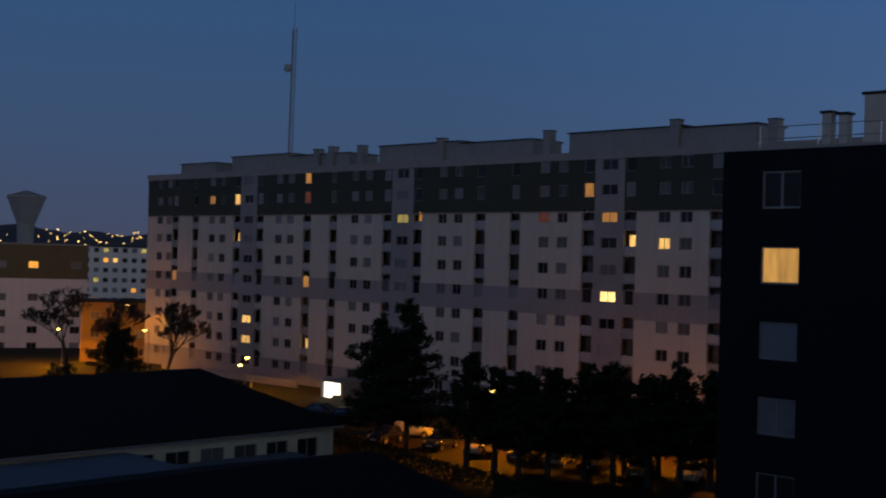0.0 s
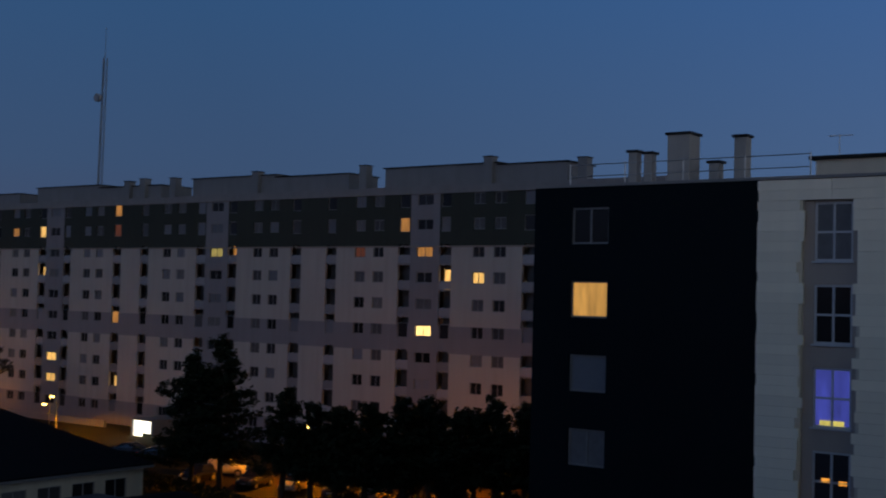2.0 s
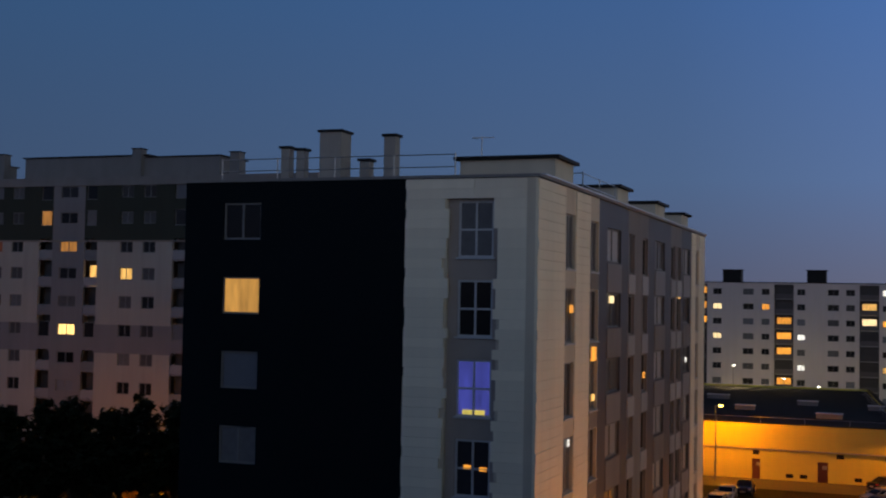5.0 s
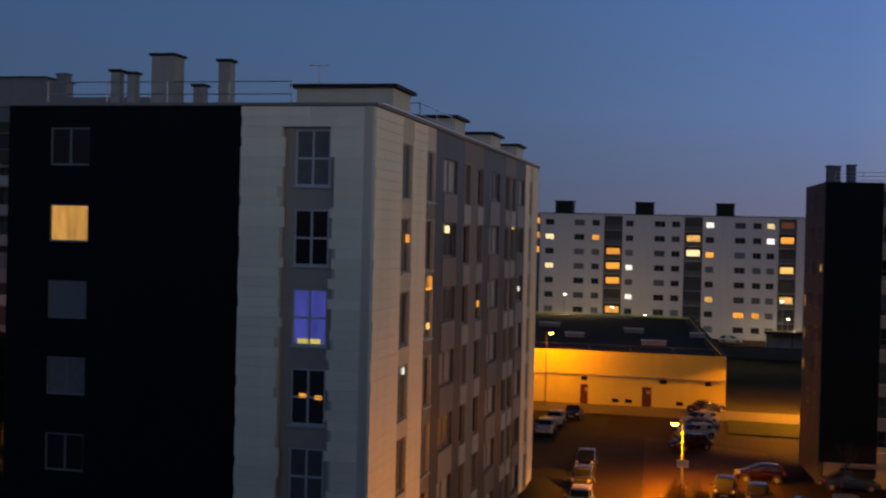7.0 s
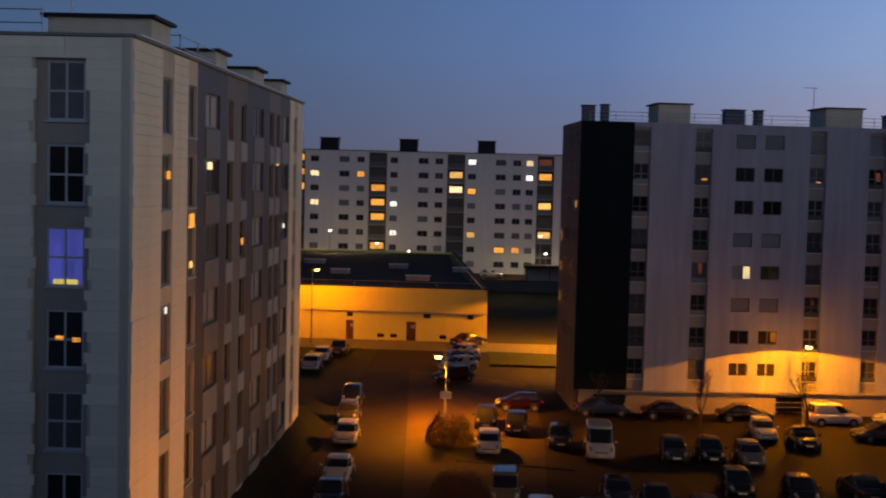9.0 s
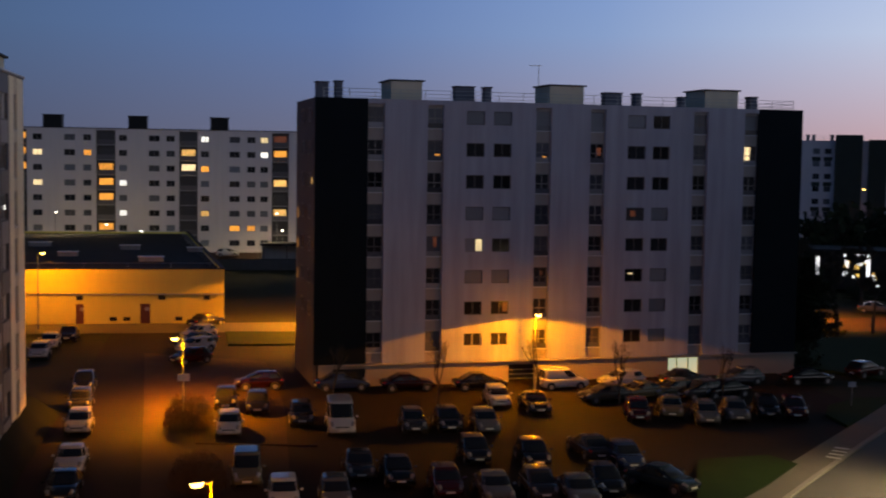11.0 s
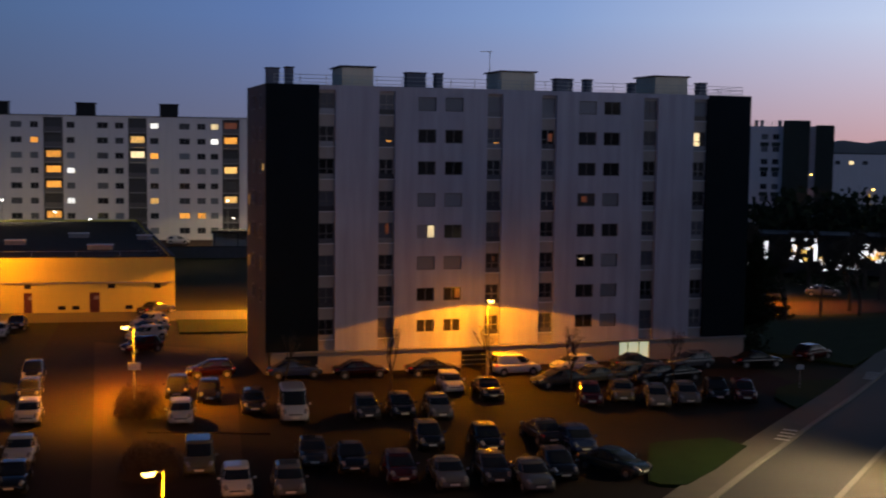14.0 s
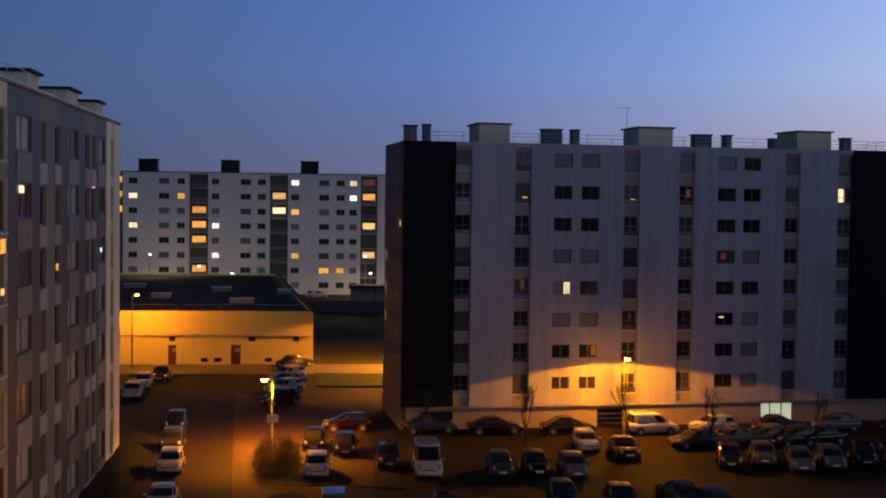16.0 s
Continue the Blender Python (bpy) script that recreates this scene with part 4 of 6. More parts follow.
    part("door_frame", Shape(off).box(48.2, 48.3, 0.1, 0.2, base, -17.45).box(49.1, 49.18, 0.1, 0.2, base, -17.45).box(50.2, 50.28, 0.1, 0.2, base, -17.45), FRAME_DULL, d)
    for a, b in ((22.95, 25.65), (37.2, 40.35), (52.1, 55.4)):
        roof_box(e, off, a, b, 2.0, 6.0, 4.75, 6.7, CONCRETE_LIGHT)
    for u, w, h in ((17.2, 1.0, 6.4), (18.6, 0.6, 6.5), (29.6, 1.7, 6.35), (31.7, 0.6, 6.35), (43.4, 1.6, 6.2), (45.8, 0.6, 6.2), (50.2, 0.5, 6.0), (57.3, 0.7, 6.2)):
        chimney(e, off, u, 2.5, w, 1.0, 4.75, h, CONCRETE_BLUE)
    railing(e, off, [(17.0, 0.8), (60.4, 0.8), (60.4, 9.5)], 4.75, 1.05, 2.2, (0.4, 0.72, 1.03))
    a = part("aerial", Shape(off).tube((37.5, 6, 4.75), (37.5, 6, 8.7), 0.05, 0.03, 5), STEEL, e)
    part("aerial_bar", Shape(off).tube((36.6, 6, 8.6), (37.8, 6, 8.6), 0.04, 0.04, 4), STEEL, a)
    e.matrix_basis = m
    return e


block_middle()


# ---- far lit block and flat-roofed hall ----
def block_far():
    rng = random.Random(11)
    u0, u1, base, top, deep = -62.0, 24.0, -17.6, 4.6, 11.0
    e, off, m = building("apartment_building", 45, 230.5, u0, base, "far pale apartment block with many lit windows and dark roof boxes")
    rows = [3.0 - 2.7 * i for i in range(8)]
    wins = [(-58.6, 1.6), (-53, 1.9), (-50, 1.4), (-44, 1.4), (-38.8, 1.6), (-32.8, 1.6), (-27.25, 1.9), (-24.2, 1.4), (-18.0, 1.4), (-12.5, 1.9), (-9.6, 1.5), (-3.5, 1.5), (1.85, 1.9), (4.85, 1.5), (7.2, 1.4), (14.5, 1.5), (19.0, 1.8)]
    bals = [(-48.8, -45.4), (-36.6, -34.6), (-22.7, -19.3), (-8.1, -4.8), (8.6, 11.7)]
    lit = {(-32.8, 1): LIT_PALE, (-32.8, 3): LIT_PALE, (-24.2, 1): LIT_AMBER, (-18.0, 3): LIT_WHITE, (-18.0, 5): LIT_WHITE, (-3.5, 0): LIT_WHITE, (-3.5, 2): LIT_AMBER,
           (-3.5, 5): LIT_WARM, (7.2, 0): LIT_PALE, (7.2, 1): LIT_WHITE, (-27.25, 5): GLASS_NET, (4.85, 6): LIT_AMBER, (1.85, 6): LIT_AMBER}
    lit_b = {(-35.6, 0): LIT_AMBER, (-35.6, 2): LIT_AMBER, (-35.6, 1): LIT_AMBER, (-21.0, 2): LIT_AMBER, (-21.0, 3): LIT_AMBER, (-21.0, 4): LIT_AMBER, (-6.5, 1): LIT_WARM, (-6.5, 2): LIT_PALE,
             (10.1, 0): LIT_RED, (10.1, 3): LIT_WARM, (10.1, 5): LIT_WARM, (10.1, 1): LIT_AMBER, (-21.0, 6): LIT_AMBER}
    holes = []
    for c, w in wins:
        for i, z in enumerate(rows):
            holes.append((c - w / 2, c + w / 2, z - 0.55, z + 0.55))
            add_window(e, c - off[0], 0, z - off[2], w, 1.1, pick_pane(rng, lit.get((c, i))), "double", FRAME_DULL)
    edges = [u0] + [x for b in bals for x in b] + [u1]
    for a, b in bals:
        for i, z in enumerate(rows):
            key = (round((a + b) / 2, 1), i)
            pane = next((v for (c, r), v in lit_b.items() if r == i and abs(c - (a + b) / 2) < 0.4), None)
            loggia(e, off, a, b, z - 1.35, z + 1.35, rng, pane, panel=RAIL_DARK)
    for a, b in zip(edges[::2], edges[1::2]):
        part("wall_panel", wall_cells(Shape(off), a, b, base, top, 0.0, 0.3, [h for h in holes if a <= h[0] and h[1] <= b]), RENDER_D, e)
    for a, b in bals:
        boxes("wall_panel", off, RENDER_D, e, (a, b, 0.0, 0.3, 4.36, top), (a, b, 0.0, 0.3, base, rows[-1] - 1.36))
        part("recess_wall", Shape(off).box(a, b, 0.9, 1.1, base, top), LOGGIA_SHADE, e)
    boxes("wall", off, RENDER_D, e, (u0, u0 + 0.3, 0.3, deep, base, top), (u1 - 0.3, u1, 0.3, deep, base, top), (u0 + 0.3, u1 - 0.3, deep - 0.3, deep, base, top))
    part("roof", Shape(off).box(u0 + 0.3, u1 - 0.3, 1.1, deep - 0.3, 4.2, 4.4), ROOF_FELT, e)
    part("coping", Shape(off).box(u0, u1, -0.1, 0.3, top, top + 0.15), CAP_DARK, e)
    for u in (-59.5, -45, -30.6, -15.6, -0.9):
        roof_box(e, off, u - 1.65, u + 1.65, 3.0, 6.0, 4.4, 7.1, CAP_DARK)
    e.matrix_basis = m


block_far()


def slant(off, x0, x1, y0, y1, z0, z1, shift):
    """A box whose far end stands aside by shift."""
    return Shape(off).add([(x + (shift if y == y1 else 0), y, z) for z in (z0, z1) for x, y in ((x0, y0), (x1, y0), (x1, y1), (x0, y1))],
                          [(3, 2, 1, 0), (4, 5, 6, 7), (0, 1, 5, 4), (1, 2, 6, 5), (2, 3, 7, 6), (3, 0, 4, 7)])


def hall():
    u0, u1, base, top, deep = -69.0, 0.0, -19.2, -12.95, 71.0
    e, off, m = building("flat_roofed_hall", 45, 144.0, u0, base, "low tan hall with flat dark roof lit by sodium lamps", "hall")
    doors = [(-16.5, -15.6), (-9.4, -8.3)]
    grilles = [(-12.8, -12.0), (-11.3, -10.5), (-5.5, -4.7)]
    tops = [(-16.4, -15.7), (-7.4, -6.6), (-2.3, -1.6)]
    holes = [(a, b, base, base + 2.3) for a, b in doors] + [(a, b, base + 0.35, base + 0.8) for a, b in grilles]
    part("wall", wall_cells(Shape(off), u0, u1, base, -15.8, 0.15, 0.45, holes), TAN_WALL, e)
    # a slim drip edge under the fascia
    part("drip_edge", Shape(off).box(u0, u1, -0.03, 0.0, -15.86, -15.74), STEEL, e)
    part("fascia", Shape(off).box(u0, u1, 0.0, 0.45, -15.8, top), TAN_WALL, e, "smooth tan fascia above the wall")
    boxes("wall", off, TAN_WALL, e, (u0, u0 + 0.3, 0.45, deep, base, top), (u0 + 0.3, u1 - 6.3, deep - 0.3, deep, base, top))
    part("wall", slant(off, u1 - 0.3, u1, 0.45, deep, base, top, -6.0), TAN_WALL, e)
    for a, b in doors:
        d = part("door", Shape(off).box(a, b, 0.25, 0.33, base, base + 2.3), DOOR_DARK, e, "dark red metal door")
        part("sign", Shape(off).box(a + 0.5, a + 1.0, 0.235, 0.25, base + 1.5, base + 1.9), FRAME_WHITE, d)
    for a, b in grilles:
        part("grille", Shape(off).box(a, b, 0.22, 0.3, base + 0.35, base + 0.8), CAP_DARK, e)
    for a, b in tops:
        part("grille", Shape(off).box(a, b, 0.11, 0.15, -16.45, -15.95), CAP_DARK, e)
    part("roof", Shape(off).box(u0 + 0.3, u1 - 6.3, 0.45, deep - 0.3, top - 0.5, top - 0.3), ROOF_FELT, e)
    part("roof", Shape(off).add([(u1 - 6.3, 0.45, top - 0.3), (u1 - 0.3, 0.45, top - 0.3), (u1 - 6.3, deep - 0.3, top - 0.3), (u1 - 6.3, 0.45, top - 0.5), (u1 - 0.3, 0.45, top - 0.5), (u1 - 6.3, deep - 0.3, top - 0.5)],
                                [(0, 1, 2), (5, 4, 3), (0, 3, 4, 1), (1, 4, 5, 2)]), ROOF_FELT, e)
    part("coping", Shape(off).box(u0, u1 + 0.05, -0.05, 0.45, top, top + 0.12), CAP_DARK, e)
    part("coping", slant(off, u1 - 0.4, u1 + 0.05, 0.45, deep, top, top + 0.12, -6.0), CAP_DARK, e)
    railing(e, off, [(-45, 2.0), (-1.2, 2.0), (-6.6, 60)], top - 0.3, 0.9, 5.0, (0.85,))
    for u, y, w in ((-30, 12, 3), (-20, 22, 2.4), (-9, 14, 3), (-13, 34, 2.6), (-26, 40, 3), (-4, 30, 2), (-34, 28, 3)):
        v = part("roof_vent", Shape(off).box(u - w / 2, u + w / 2, y, y + 1.6, top - 0.3, top + 0.25), CONCRETE, e)
        part("cap", Shape(off).box(u - w / 2 - 0.1, u + w / 2 + 0.1, y - 0.1, y + 1.7, top + 0.25, top + 0.33), STEEL, v)
    e.matrix_basis = m


hall()


# ---- black gable beside the road, tower behind it ----
def gable_block():
    th, u0, base, top = 8.0, 0.0, -19.7, 5.2
    e = tagged(new("apartment_building"), "black clad gable of a block beside the road", "building")
    panel = Shape()
    w, h = 16.0, top - base
    for i in range(8):
        z0, z1 = h * i / 8, h * (i + 1) / 8 - 0.03
        panel.box(0, w, 0, 0.12, z0, z1)
    part("wall", Shape().box(0, w, 0.12, 12, 0, h - 0.2), BLACK_CLAD, e)
    part("cladding", panel, BLACK_CLAD, e, "black slate cladding in wide courses")
    for z in (-3.23 - base, -13.84 - base):
        part("flashing", Shape().box(0, w, -0.02, 0.0, z, z + 0.05), FRAME_DULL, e, "thin grey metal flashing")
    part("coping", Shape().box(-0.04, w, -0.04, 0.3, h, h + 0.08), CAP_DARK, e)
    e.matrix_basis = pose(76.7, 15.95, EYE + base, 0, 0, th - 90)


gable_block()


def own_block():
    """The unseen block behind the view's balcony, added to block low sky light."""
    e = tagged(new("apartment_building"), "unseen pale block behind the balcony, added to block low sky", "building")
    part("wall", Shape().box(-70, 26, 0, 0.3, 0, EYE + 5.0), RENDER_GREY, e)
    part("wall", Shape().box(-70, 26, 0.3, 11, 0, EYE + 4.6), RENDER_GREY, e)
    part("coping", Shape().box(-70.1, 26.1, -0.1, 11.1, EYE + 5.0, EYE + 5.15), CAP_DARK, e)
    e.matrix_basis = pose(-1.3, -1.3, 0.1, 0, 0, 135)
    # unseen wing, added to keep low sky light off the lower storeys
    w = tagged(new("apartment_building"), "unseen lower pale wing, added to block low sky", "building")
    part("wall", Shape().box(0, 66, -12, 0, 0, EYE - 2.5), RENDER_GREY, w)
    part("coping", Shape().box(-0.1, 66.1, -12.1, 0.1, EYE - 2.5, EYE - 2.35), CAP_DARK, w)
    w.matrix_basis = pose(9.0, -10.5, 0.1)


own_block()


def tower():
    e = tagged(new("apartment_tower"), "tall pale tower block with balcony slabs and roof aerials", "building")
    h, n, w = 35.0, 13, 30.0
    rng = random.Random(4)
    st = h / n
    holes = [(2.6, 3.9, i * st + 0.9, i * st + 2.1) for i in range(n)]
    part("wall", wall_cells(Shape(), 0, w, 0, h, 0, 0.3, holes), RENDER_D, e)
    boxes("wall", (0, 0, 0), RENDER_D, e, (0, 0.3, 0.3, 14, 0, h), (w - 0.3, w, 0.3, 14, 0, h), (0.3, w - 0.3, 13.7, 14, 0, h), (0.3, w - 0.3, 0.3, 13.7, h - 0.4, h - 0.1))
    for i in range(n):
        add_window(e, 3.25, 0, i * st + 1.5, 1.3, 1.2, LIT_PALE if i in (11, 7, 6) else LIT_AMBER if i in (9,) else GLASS_DARK, "double", FRAME_DULL)
        part("slab_edge", Shape().box(-0.1, w, -0.12, 0.0, (i + 1) * st - 0.35, (i + 1) * st), CAP_DARK, e)
    for x, z in ((1.6, 3.4), (2.6, 2.4), (4.4, 1.8), (7.0, 3.6), (9.5, 2.0), (11, 3.0)):
        part("aerial", Shape().tube((x, 2, h - 0.1), (x, 2, h + z), 0.08, 0.05, 5).tube((x - 0.4, 2, h + z * 0.8), (x + 0.4, 2, h + z * 0.8), 0.05, 0.05, 4), STEEL, e)
    for x in (5.2, 12.0, 15.0):
        roof_box(e, (0, 0, 0), x, x + 2.4, 2, 4, h - 0.1, h + 0.9, CONCRETE)
    part("annex", Shape().box(1.5, 5.0, -6, -0.2, 0, 8.0), RENDER_D, e, "white lit stair tower at the foot")
    e.matrix_basis = pose(234.7, 53.1, EYE - 18.0, 0, 0, -79)


tower()


def block_right():
    e = tagged(new("apartment_building"), "distant pale block with dark stair towers behind trees", "building")
    rng = random.Random(6)
    h, n = 24.5, 8
    st = 2.7
    cs = (3.0, 5.4)
    zs = [h - 2.3 - st * i for i in range(n)]
    holes = [(c - 0.7, c + 0.7, z - 0.6, z + 0.6) for c in cs for z in zs]
    part("wall", wall_cells(Shape(), 0.0, 9.4, 0, h, 0, 0.3, holes), RENDER_D, e)
    for c in cs:
        for z in zs:
            add_window(e, c, 0, z, 1.4, 1.2, pick_pane(rng), "double", FRAME_DULL)
    for c in cs:
        for z in zs[1::2]:
            part("dark_panel", Shape().box(c - 0.9, c + 0.9, -0.05, 0.0, z + 0.62, z + 1.5), DARK_CLAD, e)
    part("stair_tower", Shape().box(6.9, 12.4, -2.5, 10, 0, h + 1.2), DARK_CLAD, e, "dark clad stair tower")
    part("wall", Shape().box(12.4, 13.6, -1.0, 10, 0, h), RENDER_D, e)
    part("stair_tower", Shape().box(13.6, 17.4, -2.0, 10, 0, h + 0.2), DARK_CLAD, e, "dark clad stair tower")
    boxes("wall", (0, 0, 0), RENDER_GREY, e, (-12, 0, 1.0, 10, 0, h), (0, 6.9, 0.3, 10, 0, h - 0.1))
    railing(e, (0, 0, 0), [(-6, 1.2), (6.5, 1.2)], h, 1.0, 2.0)
    for x in (1.0, 2.2, 6.0):
        chimney(e, (0, 0, 0), x, 2.5, 0.7, 0.7, h - 0.1, h + 1.3, CONCRETE)
    e.matrix_basis = pose(264.6, 90.8, EYE - 19.2, 0, 0, -74)


block_right()


def plain_block(name, at, turn, w, d, h, wall, label, rows=(), cols=(), ww=1.4, wh=1.2, lit=(), seed=1, band=None, roof=CAP_DARK):
    """A simple block with a grid of real windows on its front; lit holds (column, row): material."""
    e = tagged(new(name), label, "building")
    rng = random.Random(seed)
    lit = dict(lit)
    holes = [(c - ww / 2, c + ww / 2, z - wh / 2, z + wh / 2) for c in cols for z in rows]
    if band:
        z0, material = band
        part("wall", wall_cells(Shape(), 0, w, 0, z0, 0, 0.3, [k for k in holes if k[3] < z0]), wall, e)
        part("wall", wall_cells(Shape(), 0, w, z0, h, -0.05, 0.3, [k for k in holes if k[2] > z0]), material, e)
    else:
        part("wall", wall_cells(Shape(), 0, w, 0, h, 0, 0.3, holes), wall, e)
    boxes("wall", (0, 0, 0), wall, e, (0, 0.3, 0.3, d, 0, h), (w - 0.3, w, 0.3, d, 0, h), (0.3, w - 0.3, d - 0.3, d, 0, h))
    part("roof", Shape().box(-0.2, w + 0.2, -0.2, d + 0.2, h, h + 0.25), roof, e)
    for i, c in enumerate(cols):
        for j, z in enumerate(rows):
            add_window(e, c, 0, z, ww, wh, pick_pane(rng, lit.get((i, j))), "double", FRAME_DULL)
    e.matrix_basis = at @ pose(0, 0, 0, 0, 0, turn)
    return e


# left side: pale block with a brown top, white far block, ochre house
plain_block("apartment_building", pose(-74.5, 203.5, EYE - 17.5), 18, 15.7, 12, 18.2, RENDER_D, "pale block with brown upper storeys and balconies", [1.4 + 2.7 * i for i in range(6)], (2.0, 7.0, 13.8), 1.6, 1.2,
            {(1, 5): LIT_AMBER, (1, 4): LIT_WARM, (2, 5): GLASS_NET}, 5, (12.6, OLIVE_PANEL), CONCRETE)
plain_block("apartment_building", pose(-94, 322, EYE - 17.0), 14, 22, 12, 18.0, RENDER_D, "far white block with many small windows", [1.6 + 2.6 * i for i in range(7)], [1.5 + 2.4 * i for i in range(9)], 1.3, 1.2,
            {(2, 6): LIT_YELLOW, (6, 6): LIT_YELLOW, (2, 5): LIT_AMBER, (3, 5): LIT_WARM, (1, 3): LIT_YELLOW, (7, 4): LIT_YELLOW, (5, 2): LIT_AMBER, (1, 1): LIT_WARM, (8, 1): LIT_WARM}, 9)
plain_block("house", pose(-53, 182.5, EYE - 17.0), 15, 10.5, 9, 9.4, OCHRE, "low ochre rendered house lit by street lamps", (2.0, 4.8, 7.4), (2.0, 5.0, 8.4), 1.4, 1.2, {}, 12)
plain_block("apartment_building", pose(386, 110, EYE - 16), -76, 30, 10, 15.2, RENDER_D, "distant pale low block", (12.6,), [5.0, 9.0, 13.0, 22.0], 1.5, 1.2, {(1, 0): LIT_PALE, (3, 0): LIT_AMBER}, 13)


def water_tower():
    e = tagged(new("water_tower"), "pale concrete water tower with a flared bowl", "water tower")
    prof = [(5.2, 0), (4.4, 14), (4.2, 24), (4.6, 30.5), (9.6, 44.0), (10.2, 45.0), (10.0, 46.0)]
    rings = [[(r * math.cos(i * math.tau / 28), r * math.sin(i * math.tau / 28), z) for i in range(28)] for r, z in prof]
    part("bowl", Shape().loft(rings), CONCRETE, e)
    part("roof", Shape().loft([[(r * math.cos(i * math.tau / 28), r * math.sin(i * math.tau / 28), z) for i in range(28)] for r, z in ((10.0, 46.0), (5, 47.2), (1.0, 48.6))]), CONCRETE, e)
    e.matrix_basis = pose(-223.5, 663, EYE - 17.5)


water_tower()


# ---- hills and far lights ----
def hills():
    rng = random.Random(2)
    s = Shape()
    n = 720
    for r, lift in ((900, 0), (1150, 0.55), (1500, 1.0), (2600, 0.6)):
        for i in range(n):
            a = i * math.tau / n
            top = 44 + 9 * math.sin(a * 3 + 1.0) + 5 * math.sin(a * 11) + 2.5 * math.sin(a * 37 + 2) + 1.5 * math.sin(a * 131) - 10 * math.exp(-((a - 1.2) / 0.22) ** 2)
            s.v.append((r * math.sin(a), r * math.cos(a), -3 + lift * top + rng.uniform(-1.6, 1.6) * lift))
    s.f = [(k * n + i, k * n + (i + 1) % n, (k + 1) * n + (i + 1) % n, (k + 1) * n + i) for k in range(3) for i in range(n)]
    tagged(part("backdrop", s, HILL, smooth=True), "dark low hills on the horizon at dusk", "hills", kind="structure")
    lights = Shape()
    for i in range(170):
        a = radians(rng.uniform(-21, -6.5))
        r = rng.uniform(950, 1450)
        lift = 0.55 * (r - 900) / 250 if r < 1150 else 0.55 + 0.45 * (r - 1150) / 350
        x, y = r * math.sin(a), r * math.cos(a)
        z = -3 + lift * (44 + 9 * math.sin(a * 3 + 1.0)) + 3
        w = rng.uniform(0.3, 0.75)
        lights.box(x - w, x + w, y - w, y + w, z, z + rng.uniform(0.4, 0.95))
    tagged(part("town_lights", lights, BULB_FAR), "tiny orange street lights of the far town", "lights", kind="stuff")


hills()


# ---- school roofs below the window ----
def gable_house(name, u0, ur, u1, v0, v1, base, eave, ridge, wall, roof, label, wins=()):
    """A long house with a pitched roof; its ridge runs along v."""
    e = tagged(new(name), label, "building")
    ox, oy = uv(u1, v0)
    off = (u1, v0, base)
    f = Shape(off)
    t = 0.25
    for a, b in ((u0 - 0.6, ur), (u1 + 0.6, ur)):
        f.add([(a, v0 - 0.5, eave), (a, v1 + 0.5, eave), (b, v1 + 0.5, ridge), (b, v0 - 0.5, ridge), (a, v0 - 0.5, eave + t), (a, v1 + 0.5, eave + t), (b, v1 + 0.5, ridge + t), (b, v0 - 0.5, ridge + t)],
              [(0, 1, 2, 3), (7, 6, 5, 4), (0, 4, 5, 1), (1, 5, 6, 2), (3, 2, 6, 7), (0, 3, 7, 4)])
    part("roof", f, roof, e)
    part("gutter", Shape(off).box(u1 + 0.55, u1 + 0.72, v0 - 0.5, v1 + 0.5, eave - 0.05, eave + 0.12), FRAME_DULL, e)
    s = Shape(off)
    zs = sorted({base, eave, base + 0.8, base + 2.3})
    for z0, z1 in zip(zs, zs[1:]):
        v = v0
        for a, b in (wins if z0 >= base + 0.79 and z1 <= base + 2.31 else ()):
            s.box(u1 - 0.3, u1, v, a, z0, z1)
            v = b
        s.box(u1 - 0.3, u1, v, v1, z0, z1)
    s.box(u0, u0 + 0.3, v0, v1, base, eave)
    for v in (v0, v1):
        s.add([(u0, v, base), (u1, v, base), (u1, v, eave), (ur, v, ridge), (u0, v, eave)], [(0, 1, 2, 3, 4)])
    part("wall", s, wall, e)
    for a, b in wins:
        add_window(e, 0, (a + b) / 2 - v0, 1.55, b - a, 1.5, GLASS_DARK if (a * 7) % 3 < 1.6 else GLASS_NET, "double", FRAME_WHITE, turn=90)
    e.matrix_basis = pose(ox, oy, EYE + base, 0, 0, -45)
    return e


gable_house("school_building", -113.0, -93.5, -74.3, 8, 62.7, -16.2, -13.2, -10.5, CONCRETE_LIGHT, ROOF_SLATE, "low school building with a wide dark slate roof",
            [(36.0 + 2.9 * i, 38.0 + 2.9 * i) for i in range(9)])
gable_house("school_building", -66.0, -51.5, -37.0, -10, 45.9, -16.2, -13.8, -11.0, CONCRETE_LIGHT, ROOF_SLATE, "low building with a dark slate roof below the balcony")


def flat_annex():
    e = tagged(new("flat_annex"), "flat-roofed link building with a pale blue-grey roof", "building")
    off = (-74, 0, -16.2)
    boxes("wall", off, CONCRETE, e, (-73.6, -60.0, 0, 44.0, -16.2, -13.75), (-73.6, -64.0, 44.0, 58, -16.2, -14.9))
    boxes("roof", off, ROOF_BLUE, e, (-73.8, -59.8, -0.2, 44.2, -13.75, -13.5), (-73.8, -63.8, 44.2, 58.2, -14.9, -14.7))
    part("skylight", Shape(off).box(-63.0, -60.6, 27, 40, -13.5, -13.25), FRAME_WHITE, e, "pale ridge skylight")
    x, y = uv(-74, 0)
    e.matrix_basis = pose(x, y, EYE - 16.2, 0, 0, -45)


flat_annex()
patch("footpath", [uv(-60, 66), uv(-30, 66)], [uv(-60, 69), uv(-30, 69)], PAVING, 0.10, "pale footpath beside the school", 12, category="path")
